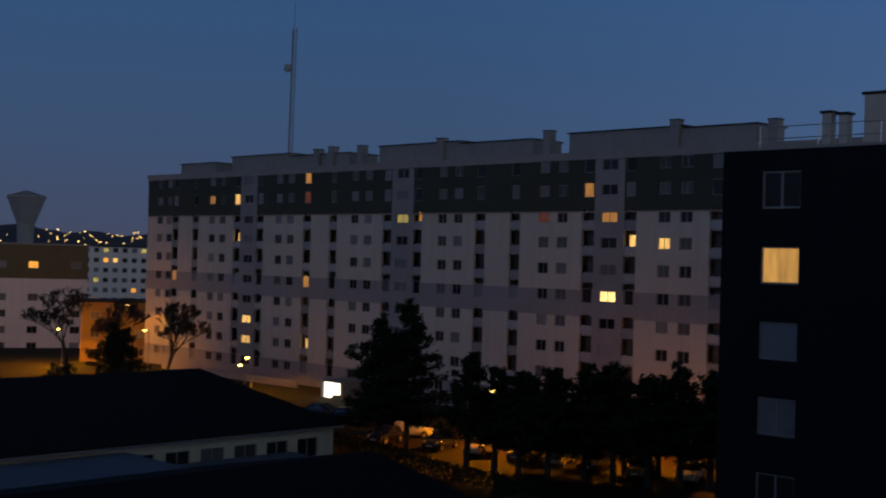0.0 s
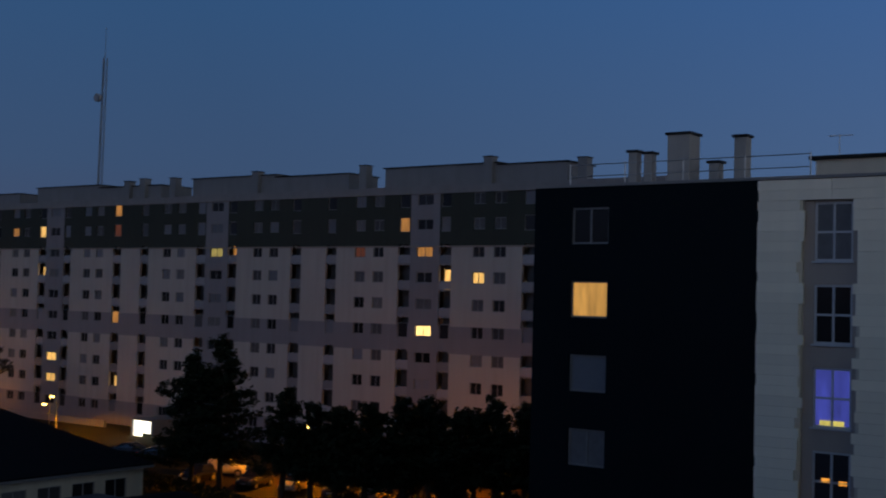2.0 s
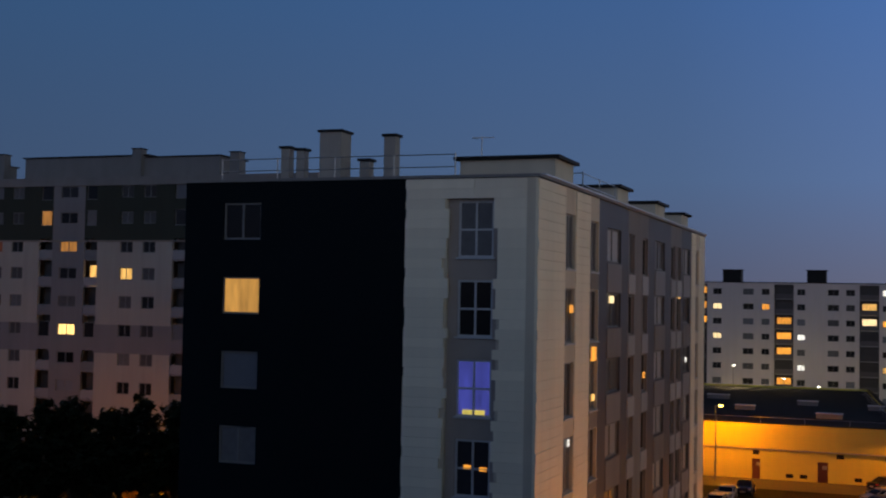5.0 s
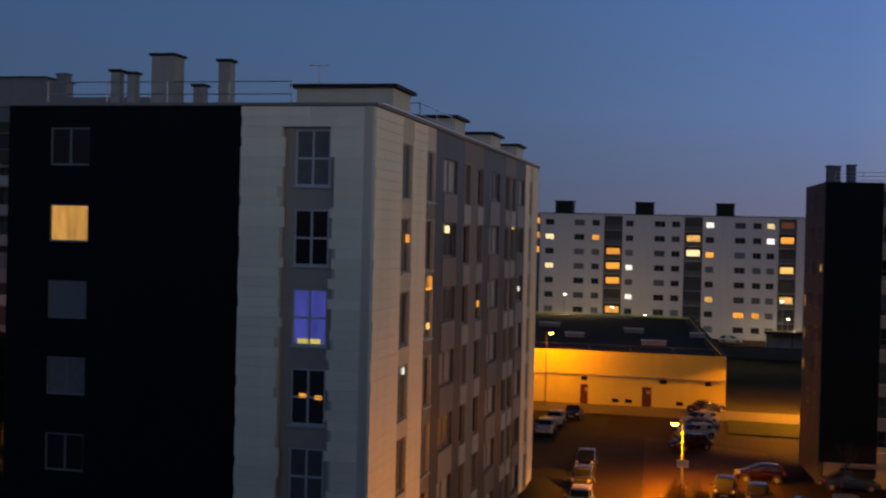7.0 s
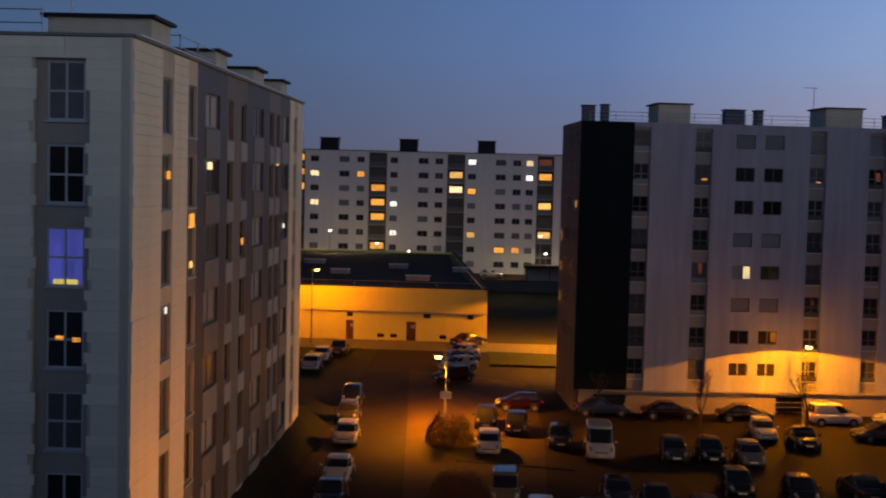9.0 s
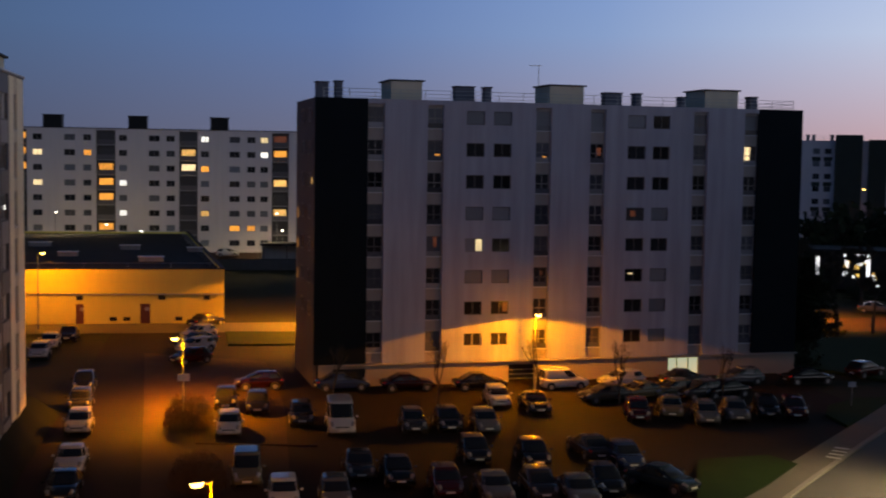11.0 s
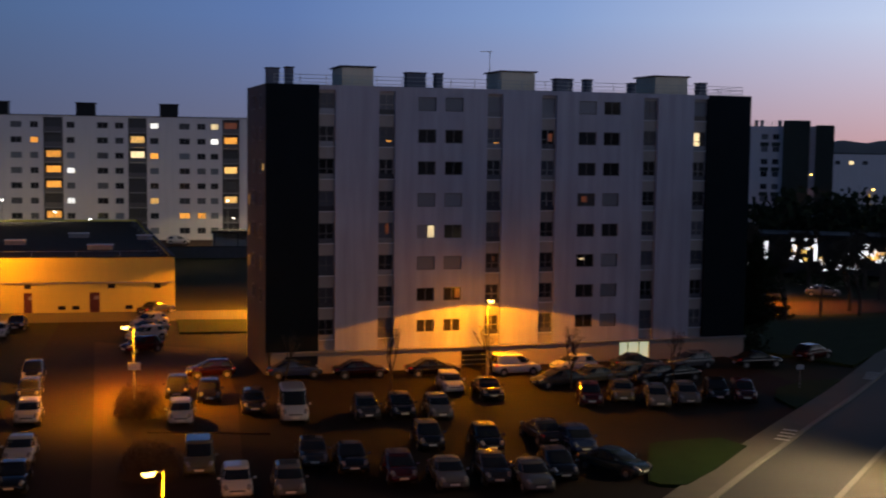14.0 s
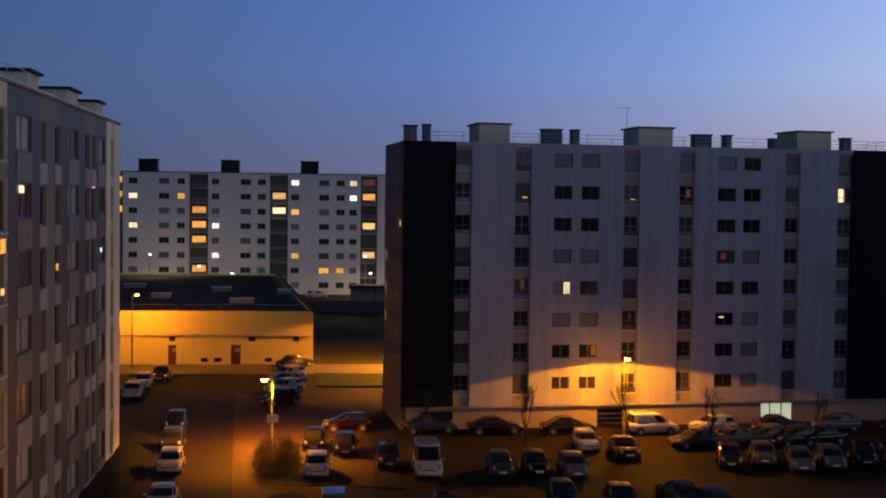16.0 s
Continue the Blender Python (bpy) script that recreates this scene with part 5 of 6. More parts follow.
patch("tree_lot", [uv(-84, 71), uv(-28, 71)], [uv(-84, 96), uv(-28, 96)], ASPHALT, 0.09, "asphalt car park under pine trees", 24, category="car park")


# ---- trees and bushes ----
def pine_thing(h, seed, label, wide=0.27, start=0.2):
    rng = random.Random(seed)
    e = tagged(new("pine_tree"), label, "tree")
    t = Shape()
    lean = (rng.uniform(-0.3, 0.3), rng.uniform(-0.3, 0.3))
    for i in range(6):
        a, b = i / 6, (i + 1) / 6
        t.tube((lean[0] * a, lean[1] * a, h * a), (lean[0] * b, lean[1] * b, h * b), 0.24 * (1 - a) + 0.03, 0.24 * (1 - b) + 0.03, 7, False)
    part("trunk", t, BARK, e)
    limbs, crown = Shape(), Shape()
    z = h * start
    while z < h * 0.985:
        k = z / h
        reach = h * wide * (1 - k) ** 0.62 * rng.uniform(0.62, 1.15) * 0.88 + 0.2
        turn = rng.uniform(0, math.tau)
        n = rng.randint(6, 8)
        for j in range(n):
            a = turn + j * math.tau / n + rng.uniform(-0.3, 0.3)
            r = reach * rng.uniform(0.35, 1.12)
            d = Vector((math.cos(a), math.sin(a), 0))
            side = Vector((-d.y, d.x, 0))
            p0 = Vector((lean[0] * k, lean[1] * k, z + rng.gauss(0, 0.34)))
            p1 = p0 + d * r + Vector((0, 0, r * rng.uniform(-0.1, 0.42)))
            limbs.tube(p0, p1, 0.05 * (1 - k) + 0.015, 0.012, 4, False)
            for m in range(int(14 + r * 42)):
                w = rng.random() ** 0.7
                c = p0.lerp(p1, 0.15 + 0.9 * w) + side * rng.gauss(0, 0.10 + 0.16 * r * (1 - 0.6 * w)) + Vector((0, 0, rng.gauss(0.05, 0.16)))
                q = Euler((rng.uniform(-0.6, 0.6), rng.uniform(-0.6, 0.6), rng.uniform(0, 6.3))).to_matrix()
                s = rng.uniform(0.10, 0.27)
                crown.add([tuple(c + q @ Vector(v) * s) for v in ((-1, -0.35, 0), (1, -0.25, 0.1), (0.6, 0.4, 0.15), (-0.7, 0.45, -0.1))], [(0, 1, 2, 3)])
        z += rng.uniform(0.45, 0.75)
    tagged(part("limb", limbs, BARK, e), kind="stuff")
    tagged(part("crown", crown, NEEDLES, e), kind="stuff")
    return e


def bare_tree(h, seed, label, spread=0.5, depth=6, first=0.3, thin=0.032):
    rng = random.Random(seed)
    e = tagged(new("bare_tree"), label, "tree")
    trunk, limbs, twigs = Shape(), Shape(), Shape()

    def grow(p, d, length, r, level):
        q = p + d * length
        (trunk if level == 0 else limbs if level < 3 else twigs).tube(p, q, max(r, thin), max(r * 0.7, thin * 0.8), 6 if level < 2 else 4 if level < 4 else 3, False)
        if level >= depth:
            return
        for k in range(rng.choice((2, 2, 3))):
            turn = Vector((rng.gauss(0, spread), rng.gauss(0, spread), rng.uniform(0.0, 0.45)))
            grow(q, (d + turn).normalized(), length * rng.uniform(0.62, 0.86), r * 0.62, level + 1)
    grow(Vector((0, 0, -0.2)), Vector((0, 0, 1)), h * first, h * 0.026, 0)
    part("trunk", trunk, BARK, e)
    tagged(part("limb", limbs, BARK, e), kind="stuff")
    tagged(part("twig", twigs, TWIGS, e), kind="stuff")
    return e


def bush(w, h, seed, label, material=LEAVES, count=900, leaf=1.0):
    rng = random.Random(seed)
    e = tagged(new("bush"), label, "bush")
    stems, leaves = Shape(), Shape()
    for i in range(14):
        a = rng.uniform(0, math.tau)
        stems.tube((0.1 * math.cos(a), 0.1 * math.sin(a), -0.1), (w * 0.4 * math.cos(a), w * 0.4 * math.sin(a), h * rng.uniform(0.5, 0.9)), 0.03, 0.01, 4, False)
    tagged(part("stem", stems, BARK, e), kind="stuff")
    for i in range(count):
        a, b, r = rng.uniform(0, math.tau), rng.uniform(-0.1, 1), rng.random() ** 0.35
        lump = 1 + (0.13 if leaf > 0.6 else 0.05) * math.sin(3 * a + seed) + (0.1 if leaf > 0.6 else 0.03) * math.sin(7 * b * 3)
        c = Vector((w / 2 * r * math.cos(a) * math.sqrt(max(0.05, 1 - b * b * 0.8)) * lump, w / 2 * r * math.sin(a) * math.sqrt(max(0.05, 1 - b * b * 0.8)) * lump, h * (0.12 + 0.84 * max(0, b) * r)))
        q = Euler((rng.uniform(0, 3), rng.uniform(0, 3), rng.uniform(0, 6.3))).to_matrix()
        s = rng.uniform(0.06, 0.15) * (w / 3.0) ** 0.5 * leaf
        leaves.add([tuple(c + q @ Vector(v) * s) for v in (((-1, -0.5, 0), (1, -0.4, 0.1), (0.5, 0.7, 0.2), (-0.6, 0.6, 0)) if leaf > 0.6 else ((-2.4, -0.16, 0), (2.4, -0.1, 0.3), (2.2, 0.12, 0.3), (-2.4, 0.14, 0)))], [(0, 1, 2, 3)])
    tagged(part("leaves", leaves, material, e), kind="stuff")
    return e


def put(ob, x, y, turn=0.0, size=1.0, lift=0.0):
    ob.matrix_basis = pose(x, y, ground_z(x, y) + lift, 0, 0, turn)
    ob.scale = (size, size, size)
    return ob


def put_copy(ob, x, y, turn=0.0, size=1.0):
    c = copy_thing(ob, pose(x, y, ground_z(x, y), 0, 0, turn))
    c.scale = (size, size, size)
    return c


pines = [pine_thing(12.2, 21, "tall dark pine tree before the long block", 0.46, 0.22), pine_thing(8.9, 22, "dark pine tree beside the car park", 0.52, 0.30), pine_thing(8.2, 23, "dense dark pine tree beside the car park", 0.56, 0.30)]
for p in pines:
    tagged(p, group="pines before the long block")
put(pines[0], -2.6, 102.8, 0, 1.02)
put(pines[1], 2.3, 99.7, 40)
put(pines[2], 4.5, 99.1, 10)
put_copy(pines[0], -4.9, 103.5, 100, 0.92)
for i, (k, x, y, s) in enumerate(((2, 8.6, 97.2, 1.05), (1, 11.4, 97.1, 1.00), (2, 13.8, 97.3, 1.15), (2, 16.5, 97.2, 1.07), (1, 19.1, 97.5, 1.08), (2, 21.4, 97.7, 1.15), (1, 24.2, 98.0, 1.10),
                                  (2, 7.0, 102.4, 0.93), (2, 10.0, 101.8, 0.9), (2, 15.2, 101.0, 0.95), (2, 18.0, 101.2, 0.95), (2, 12.4, 101.1, 0.89), (2, 6.4, 98.4, 0.95), (1, 26.6, 98.4, 1.1), (2, 22.9, 101.5, 1.0))):
    put_copy(pines[k], x, y, 57 * i, s)

bares = [bare_tree(13, 31, "bare spreading tree dark against the lit shops", 0.55, 10, 0.2), bare_tree(9, 32, "bare tree with fine twigs on the lawn", 0.5, 9, 0.26), bare_tree(4.2, 33, "young bare tree in the car park", 0.4, 5, 0.4, 0.011)]
put(bares[0], 137.9, 42.7)
put(bares[1], 142.5, 40.0, 20)
put(bares[2], 78.7, 55.3)
for i, (k, x, y, s) in enumerate(((0, 150.6, 38.8, 0.89), (1, 138.9, 45.6, 1.09), (1, 146.5, 36.6, 1.09), (0, 170.2, 49.5, 0.99), (0, 176.2, 43.5, 0.99), (1, 164.3, 38.6, 1.19), (2, 83.7, 49.1, 1.03), (2, 87.9, 44.2, 1.01), (2, 71.6, 60.1, 0.99), (2, 94.1, 38.1, 0.89),
                                  (1, -32.4, 147.8, 1.21), (1, -40.5, 152.9, 1.21), (1, -47.6, 157.9, 1.32), (0, 176.2, 59.4, 0.99), (1, 170.2, 39.6, 1.19))):
    put_copy(bares[k], x, y, 77 * i, s)
for i, (k, x, y, s) in enumerate(((2, -39.0, 147.5, 0.95), (1, -37.2, 146.3, 0.8))):
    put_copy(pines[k], x, y, 71 * i, s)
for i, (x, y, s) in enumerate(((207, 64, 1.2), (212, 58, 1.25), (217, 53, 1.15), (203, 69, 1.1), (210, 68, 1.2), (221, 60, 1.3))):
    put_copy(bares[0], x, y, 50 * i, s)
put_copy(pines[0], 117.3, 39.2, 30, 0.85)
put_copy(pines[1], 120.2, 40.2, 80, 0.6)

bushes = [bush(3.6, 2.6, 41, "rounded brown bush in the car park", count=7000, leaf=0.45), bush(5.0, 3.0, 42, "loose dark shrub at the wall", NEEDLES)]
put(bushes[0], 60.3, 63.8)
put(bushes[1], 114.8, 39.6)
put_copy(bushes[0], 49.4, 51.4, 50, 0.95)
for i, (x, y, s) in enumerate(((124.7, 49.5, 1.19), (-22.3, 135.7, 0.81),
                               (176.2, 56.4, 0.69), (178.1, 52.5, 0.79), (179.1, 48.5, 0.79), (180.1, 45.5, 0.69), (205.9, 65.3, 4.1), (209.8, 59.4, 4.7), (213.8, 53.4, 4.4), (201.9, 71.3, 3.9), (217.7, 49.5, 2.97), (148.5, 57.4, 1.19), (154.4, 59.4, 1.29), (-36.4, 143.8, 1.21), (-46.5, 152.8, 0.9), (-28.3, 139.7, 1.11))):
    put_copy(bushes[1], x, y, 63 * i, s)
def hedge(line, h, w, seed):
    """A clipped hedge of small dark leaves along a line of the plan."""
    rng = random.Random(seed)
    e = tagged(new("hedge"), "low dark clipped hedge beside the car park", "hedge")
    s, core = Shape(), Shape()
    for (x0, y0), (x1, y1) in zip(line, line[1:]):
        n = math.dist((x0, y0), (x1, y1))
        for i in range(int(n * 90)):
            t = rng.random()
            x, y = x0 + (x1 - x0) * t + rng.gauss(0, w * 0.3), y0 + (y1 - y0) * t + rng.gauss(0, w * 0.3)
            c = Vector((x, y, ground_z(x, y) + h * (1 - rng.random() ** 2) * rng.uniform(0.85, 1.1)))
            q = Euler((rng.uniform(0, 3), rng.uniform(0, 3), rng.uniform(0, 6.3))).to_matrix()
            k = rng.uniform(0.08, 0.17)
            s.add([tuple(c + q @ Vector(v) * k) for v in ((-1, -0.5, 0), (1, -0.4, 0.1), (0.5, 0.7, 0.2), (-0.6, 0.6, 0))], [(0, 1, 2, 3)])
        for i in range(int(n / 0.6)):
            t = (i + 0.5) * 0.6 / n
            x, y = x0 + (x1 - x0) * t, y0 + (y1 - y0) * t
            z = ground_z(x, y)
            core.tube((x, y, z - 0.1), (x + rng.gauss(0, 0.15), y + rng.gauss(0, 0.15), z + h * 0.8), 0.04, 0.015, 4, False)
    tagged(part("leaves", s, NEEDLES, e), kind="stuff")
    tagged(part("stem", core, BARK, e), kind="stuff")


hedge([(-11.5, 110.5), (-4.9, 101.8), (0.0, 94.8), (4.3, 91.4), (8.4, 88.2), (13.0, 86.0), (20.0, 84.0)], 1.2, 1.3, 71)

def terrace():
    """A raised yard before the far block, held by a dark wall, with a flat shelter on its edge."""
    q = Shape()
    for x, y in (uv(-30, 212), uv(60, 212), uv(60, 230.4), uv(-30, 230.4)):
        q.v += [(x, y, 0.0), (x, y, 1.8)]
    q.f = [(1, 3, 5, 7), (0, 2, 3, 1), (2, 4, 5, 3), (4, 6, 7, 5), (6, 0, 1, 7)]
    tagged(part("terrace", q, ASPHALT_PALE), "raised asphalt yard before the far block", "yard", kind="structure")
    e = tagged(new("retaining_wall"), "dark stained concrete retaining wall behind the hall", "wall")
    part("wall", Shape().box(0, 90, 0, 0.35, 0, 1.9), CONCRETE_DARK, e)
    part("coping", Shape().box(-0.05, 90.05, -0.06, 0.41, 1.9, 2.0), CAP_DARK, e)
    e.matrix_basis = pose(*uv(-30, 211.5), 0.15, 0, 0, -45)
    e = tagged(new("parking_shelter"), "flat-roofed dark shelter before the far block", "shelter")
    part("roof", Shape().box(-0.3, 12.3, -0.3, 4.3, 2.5, 2.9), CAP_DARK, e)
    part("wall", Shape().box(0, 12, 3.8, 4.0, 0, 2.5), CONCRETE, e)
    for x in (0.1, 4.0, 8.0, 11.7):
        part("post", Shape().box(x, x + 0.2, 0, 0.2, 0, 2.5), CONCRETE_DARK, e)
    e.matrix_basis = pose(*uv(6.4, 212.6), 1.8, 0, 0, -45)


terrace()


# ---- street lamps ----
def street_lamp(x, y, h, toward, color, watts, label, cone=156, bulb=None, edge=0.10, aim=None, spill=0):
    """A tubular pole with a short arm and a hooded head that shines down."""
    e = tagged(new("street_lamp"), label, "lamp", "street lamps")
    z = ground_z(x, y)
    a = radians(toward)
    dx, dy = math.cos(a), math.sin(a)
    part("pole", Shape().tube((0, 0, -0.2), (0, 0, h * 0.5), 0.085, 0.07, 9).tube((0, 0, h * 0.5), (0, 0, h), 0.07, 0.05, 9), POLE, e)
    part("base_sleeve", Shape().tube((0, 0, -0.1), (0, 0, 0.9), 0.12, 0.11, 9), POLE, e)
    part("arm", Shape().tube((0, 0, h - 0.06), (dx * 0.45, dy * 0.45, h + 0.02), 0.04, 0.04, 7), POLE, e)
    rings = []
    for s, w, k in ((0.30, 0.08, 0.04), (0.42, 0.13, 0.06), (0.75, 0.14, 0.07), (0.95, 0.08, 0.04)):
        c = Vector((dx * s, dy * s, h + 0.05))
        side = Vector((-dy, dx, 0))
        rings.append([tuple(c + side * w * math.cos(t) + Vector((0, 0, k * max(0, math.sin(t))))) for t in [i * math.tau / 10 for i in range(10)]])
    head = part("lamp_head", Shape().loft(rings), CAP_DARK, e)
    rings = []
    for s, w, k in ((0.36, 0.10, 0.08), (0.46, 0.22, 0.22), (0.80, 0.22, 0.22), (0.92, 0.10, 0.08)):
        c = Vector((dx * s, dy * s, h + 0.04))
        side = Vector((-dy, dx, 0))
        rings.append([tuple(c + side * w * math.cos(t) - Vector((0, 0, k * max(0, math.sin(t))))) for t in [i * math.tau / 10 for i in range(10)]])
    b = part("lamp_glass", Shape().loft(rings), bulb or BULB_SODIUM, head)
    b.visible_shadow = False
    e.matrix_basis = pose(x, y, z)
    if spill:
        bulb_light("lamp_spill", (x + dx * 0.62, y + dy * 0.62, z + h - 0.1), color, spill)
    if watts and cone >= 180:
        bulb_light("lamp_light", (x + dx * 0.62, y + dy * 0.62, z + h - 0.1), color, watts)
    elif watts:
        spot("lamp_light", (x + dx * 0.62, y + dy * 0.62, z + h - 0.12), color, watts, cone, edge, toward=aim)
    return e


street_lamp(64.9, 69.2, 5.47, 150, SODIUM, 20000, "sodium street lamp glowing over the drive", 154, edge=0.4, spill=750)
street_lamp(35.4, 36.1, 5.98, 160, SODIUM, 30000, "sodium street lamp glowing at the drive's edge", 142, edge=0.6, spill=2600)
street_lamp(88.9, 52.6, 6.44, 230, SODIUM, 7600, "sodium street lamp before the pale block", 160, edge=0.05, spill=620)
street_lamp(84.4, 112.5, 8.43, 0, SODIUM, 3600, "sodium street lamp beside the tan hall", 176, spill=1100)
street_lamp(74.75, 16.1, 7.73, 120, LED, 6800, "tall street lamp with a pale head beside the road", 164, BULB_DIM, 0.9, (68.0, 23.0, 0.0), 40)
street_lamp(5.2, 110.0, 5.0, 200, SODIUM, 5600, "sodium street lamp among the pines", spill=1000)
street_lamp(18.6, 107.5, 4.8, 200, SODIUM, 6500, "sodium street lamp among the pines", spill=900)
street_lamp(-22.6, 143.8, 3.6, 160, SODIUM, 2500, "sodium street lamp before the long block", spill=500)
street_lamp(-22.5, 148.3, 4.1, 160, SODIUM, 1500, "sodium street lamp before the long block")
street_lamp(-53.1, 174.1, 5.26, 160, SODIUM, 6000, "sodium street lamp beside the ochre house", spill=3200)
street_lamp(-44.5, 178.2, 8.71, 160, SODIUM, 1400, "sodium street lamp beside the ochre house")
street_lamp(-40.5, 172.1, 5.57, 160, SODIUM, 500, "sodium street lamp beside the ochre house")
street_lamp(151.0, 50.5, 6.93, 300, SODIUM, 17000, "sodium street lamp on the side road", 140, edge=0.4)
street_lamp(229.6, 56.4, 12.47, 260, SODIUM, 6000, "tall sodium street lamp at the tower's foot")
street_lamp(255.3, 75.2, 14.45, 260, SODIUM, 200, "tall sodium street lamp behind the trees")
for x, y, h, glow, bulb, power in ((133.6, 173.3, 9.4, LED, BULB_LED, 1500), (139.5, 167.4, 7.4, LED, BULB_LED, 700), (143.5, 163.3, 6.2, LED, BULB_LED, 700), (159.8, 147.1, 9.4, LED, BULB_LED, 1300), (160.5, 146.4, 6.4, LED, BULB_LED, 700)):
    street_lamp(x, y, h, 45, glow, power, "street lamp with a pale light before the far block" if bulb is BULB_LED else "street lamp before the far block", bulb=bulb, spill=power * 0.25)
street_lamp(108.3, 93.2, 7.50, 150, SODIUM, 32000, "sodium street lamp behind the pale block", 156)


def sign_post():
    e = tagged(new("sign_post"), "small square parking sign on the lamp's pole", "sign")
    part("post", Shape().tube((0, 0, 0), (0, 0, 2.2), 0.03, 0.03, 6), STEEL, e)
    part("plate", Shape().box(-0.32, 0.32, -0.02, 0.02, 1.75, 2.15), FRAME_PALE, e)
    return e


put(sign_post(), 64.2, 68.4, -45, 1.36)
g = sign_post()
put(g, 98.2, 29.0, -45)
tagged(g, "small triangular road sign on a thin post")


# ---- shops behind the trees ----
def shops():
    e = tagged(new("shop_row"), "low row of lit shops behind bare trees", "shop")
    part("wall", Shape().box(0, 34, 0.1, 8, 0, 5.6), CAP_DARK, e)
    part("roof", Shape().box(-0.5, 34.5, -1.2, 8.4, 5.6, 6.0), CAP_DARK, e)
    for a, b, z0, z1, material in ((0.7, 1.3, 1.8, 4.8, SHOP_LIGHT), (4.9, 5.5, 2.2, 4.6, SHOP_LIGHT), (4.7, 5.3, 4.85, 5.35, SHOP_LIGHT), (5.5, 6.2, 4.85, 5.35, SHOP_LIGHT), (6.5, 6.9, 4.85, 5.35, SHOP_LIGHT), (7.1, 7.7, 4.85, 5.35, SHOP_LIGHT), (7.9, 8.6, 4.85, 5.35, SHOP_LIGHT), (6.2, 7.0, 3.0, 3.6, SHOP_WARM), (8.0, 8.5, 2.0, 4.6, SHOP_LIGHT),
                                   (12.6, 13.2, 2.6, 4.6, SHOP_LIGHT), (13.6, 14.6, 0.9, 1.7, SHOP_LIGHT), (15.3, 15.9, 3.0, 4.6, SHOP_LIGHT), (16.2, 17.4, 2.4, 3.8, SHOP_WARM), (19.5, 20.1, 2.6, 3.4, SHOP_LIGHT)):
        w = part("shop_window", Shape().box(a, b, 0.0, 0.08, z0, z1), material, e, "brightly lit shop glazing")
        f = Shape()
        n = max(1, int((b - a) / 0.8))
        for i in range(n + 1):
            x = a + (b - a) * i / n
            f.box(x - 0.04, x + 0.04, -0.05, -0.002, z0, z1)
        part("mullion", f, CAP_DARK, w)
    rng = random.Random(17)
    for a, b, z0, z1, n in ((8.8, 12.0, 0.7, 2.4, 16), (12.4, 14.4, 0.6, 1.6, 7), (14.8, 20.8, 2.2, 4.9, 30), (3.9, 8.2, 1.8, 4.4, 12), (-2.2, 0.4, 0.8, 2.0, 5)):
        for i in range(n):
            x, z, w, h = rng.uniform(a, b), rng.uniform(z0, z1), rng.uniform(0.12, 0.38), rng.uniform(0.1, 0.3)
            part("shop_lamp", Shape().box(x - w, x + w, -0.12 - 0.004 * i, -0.06 - 0.004 * i, z - h, z + h), SHOP_WARM if rng.random() < 0.25 else SHOP_LIGHT, e)
    e.matrix_basis = pose(184.8, 61.5, EYE - 18.5, 0, 0, -72)
    t = tagged(new("traffic_light"), "red traffic light on a dark post", "traffic light")
    part("post", Shape().tube((0, 0, 0), (0, 0, 6.3), 0.07, 0.06, 6), CAP_DARK, t)
    part("signal_box", Shape().box(-0.3, 0.3, -0.1, 0.1, 5.9, 6.9), CAP_DARK, t)
    part("red_lens", Shape().tube((0, -0.1, 6.5), (0, -0.16, 6.5), 0.26, 0.26, 12), RED_LIGHT, t)
    t.matrix_basis = pose(165, 58.3, 0.0, 0, 0, -70)


shops()


# ---- cars ----
CAR_SPEC = {  # length, width, height, belt, cabin foot from and to, roof from and to, roof width
    "van": (4.9, 1.94, 2.2, 1.16, -2.40, 1.72, -2.34, 0.95, 0.90),
    "small_van": (4.15, 1.78, 1.80, 1.05, -2.02, 1.32, -1.92, 0.42, 0.88),
    "saloon": (4.5, 1.78, 1.44, 0.93, -1.72, 1.22, -0.92, 0.26, 0.78),
    "hatch": (3.95, 1.72, 1.49, 0.95, -1.88, 1.18, -1.46, 0.22, 0.80)}


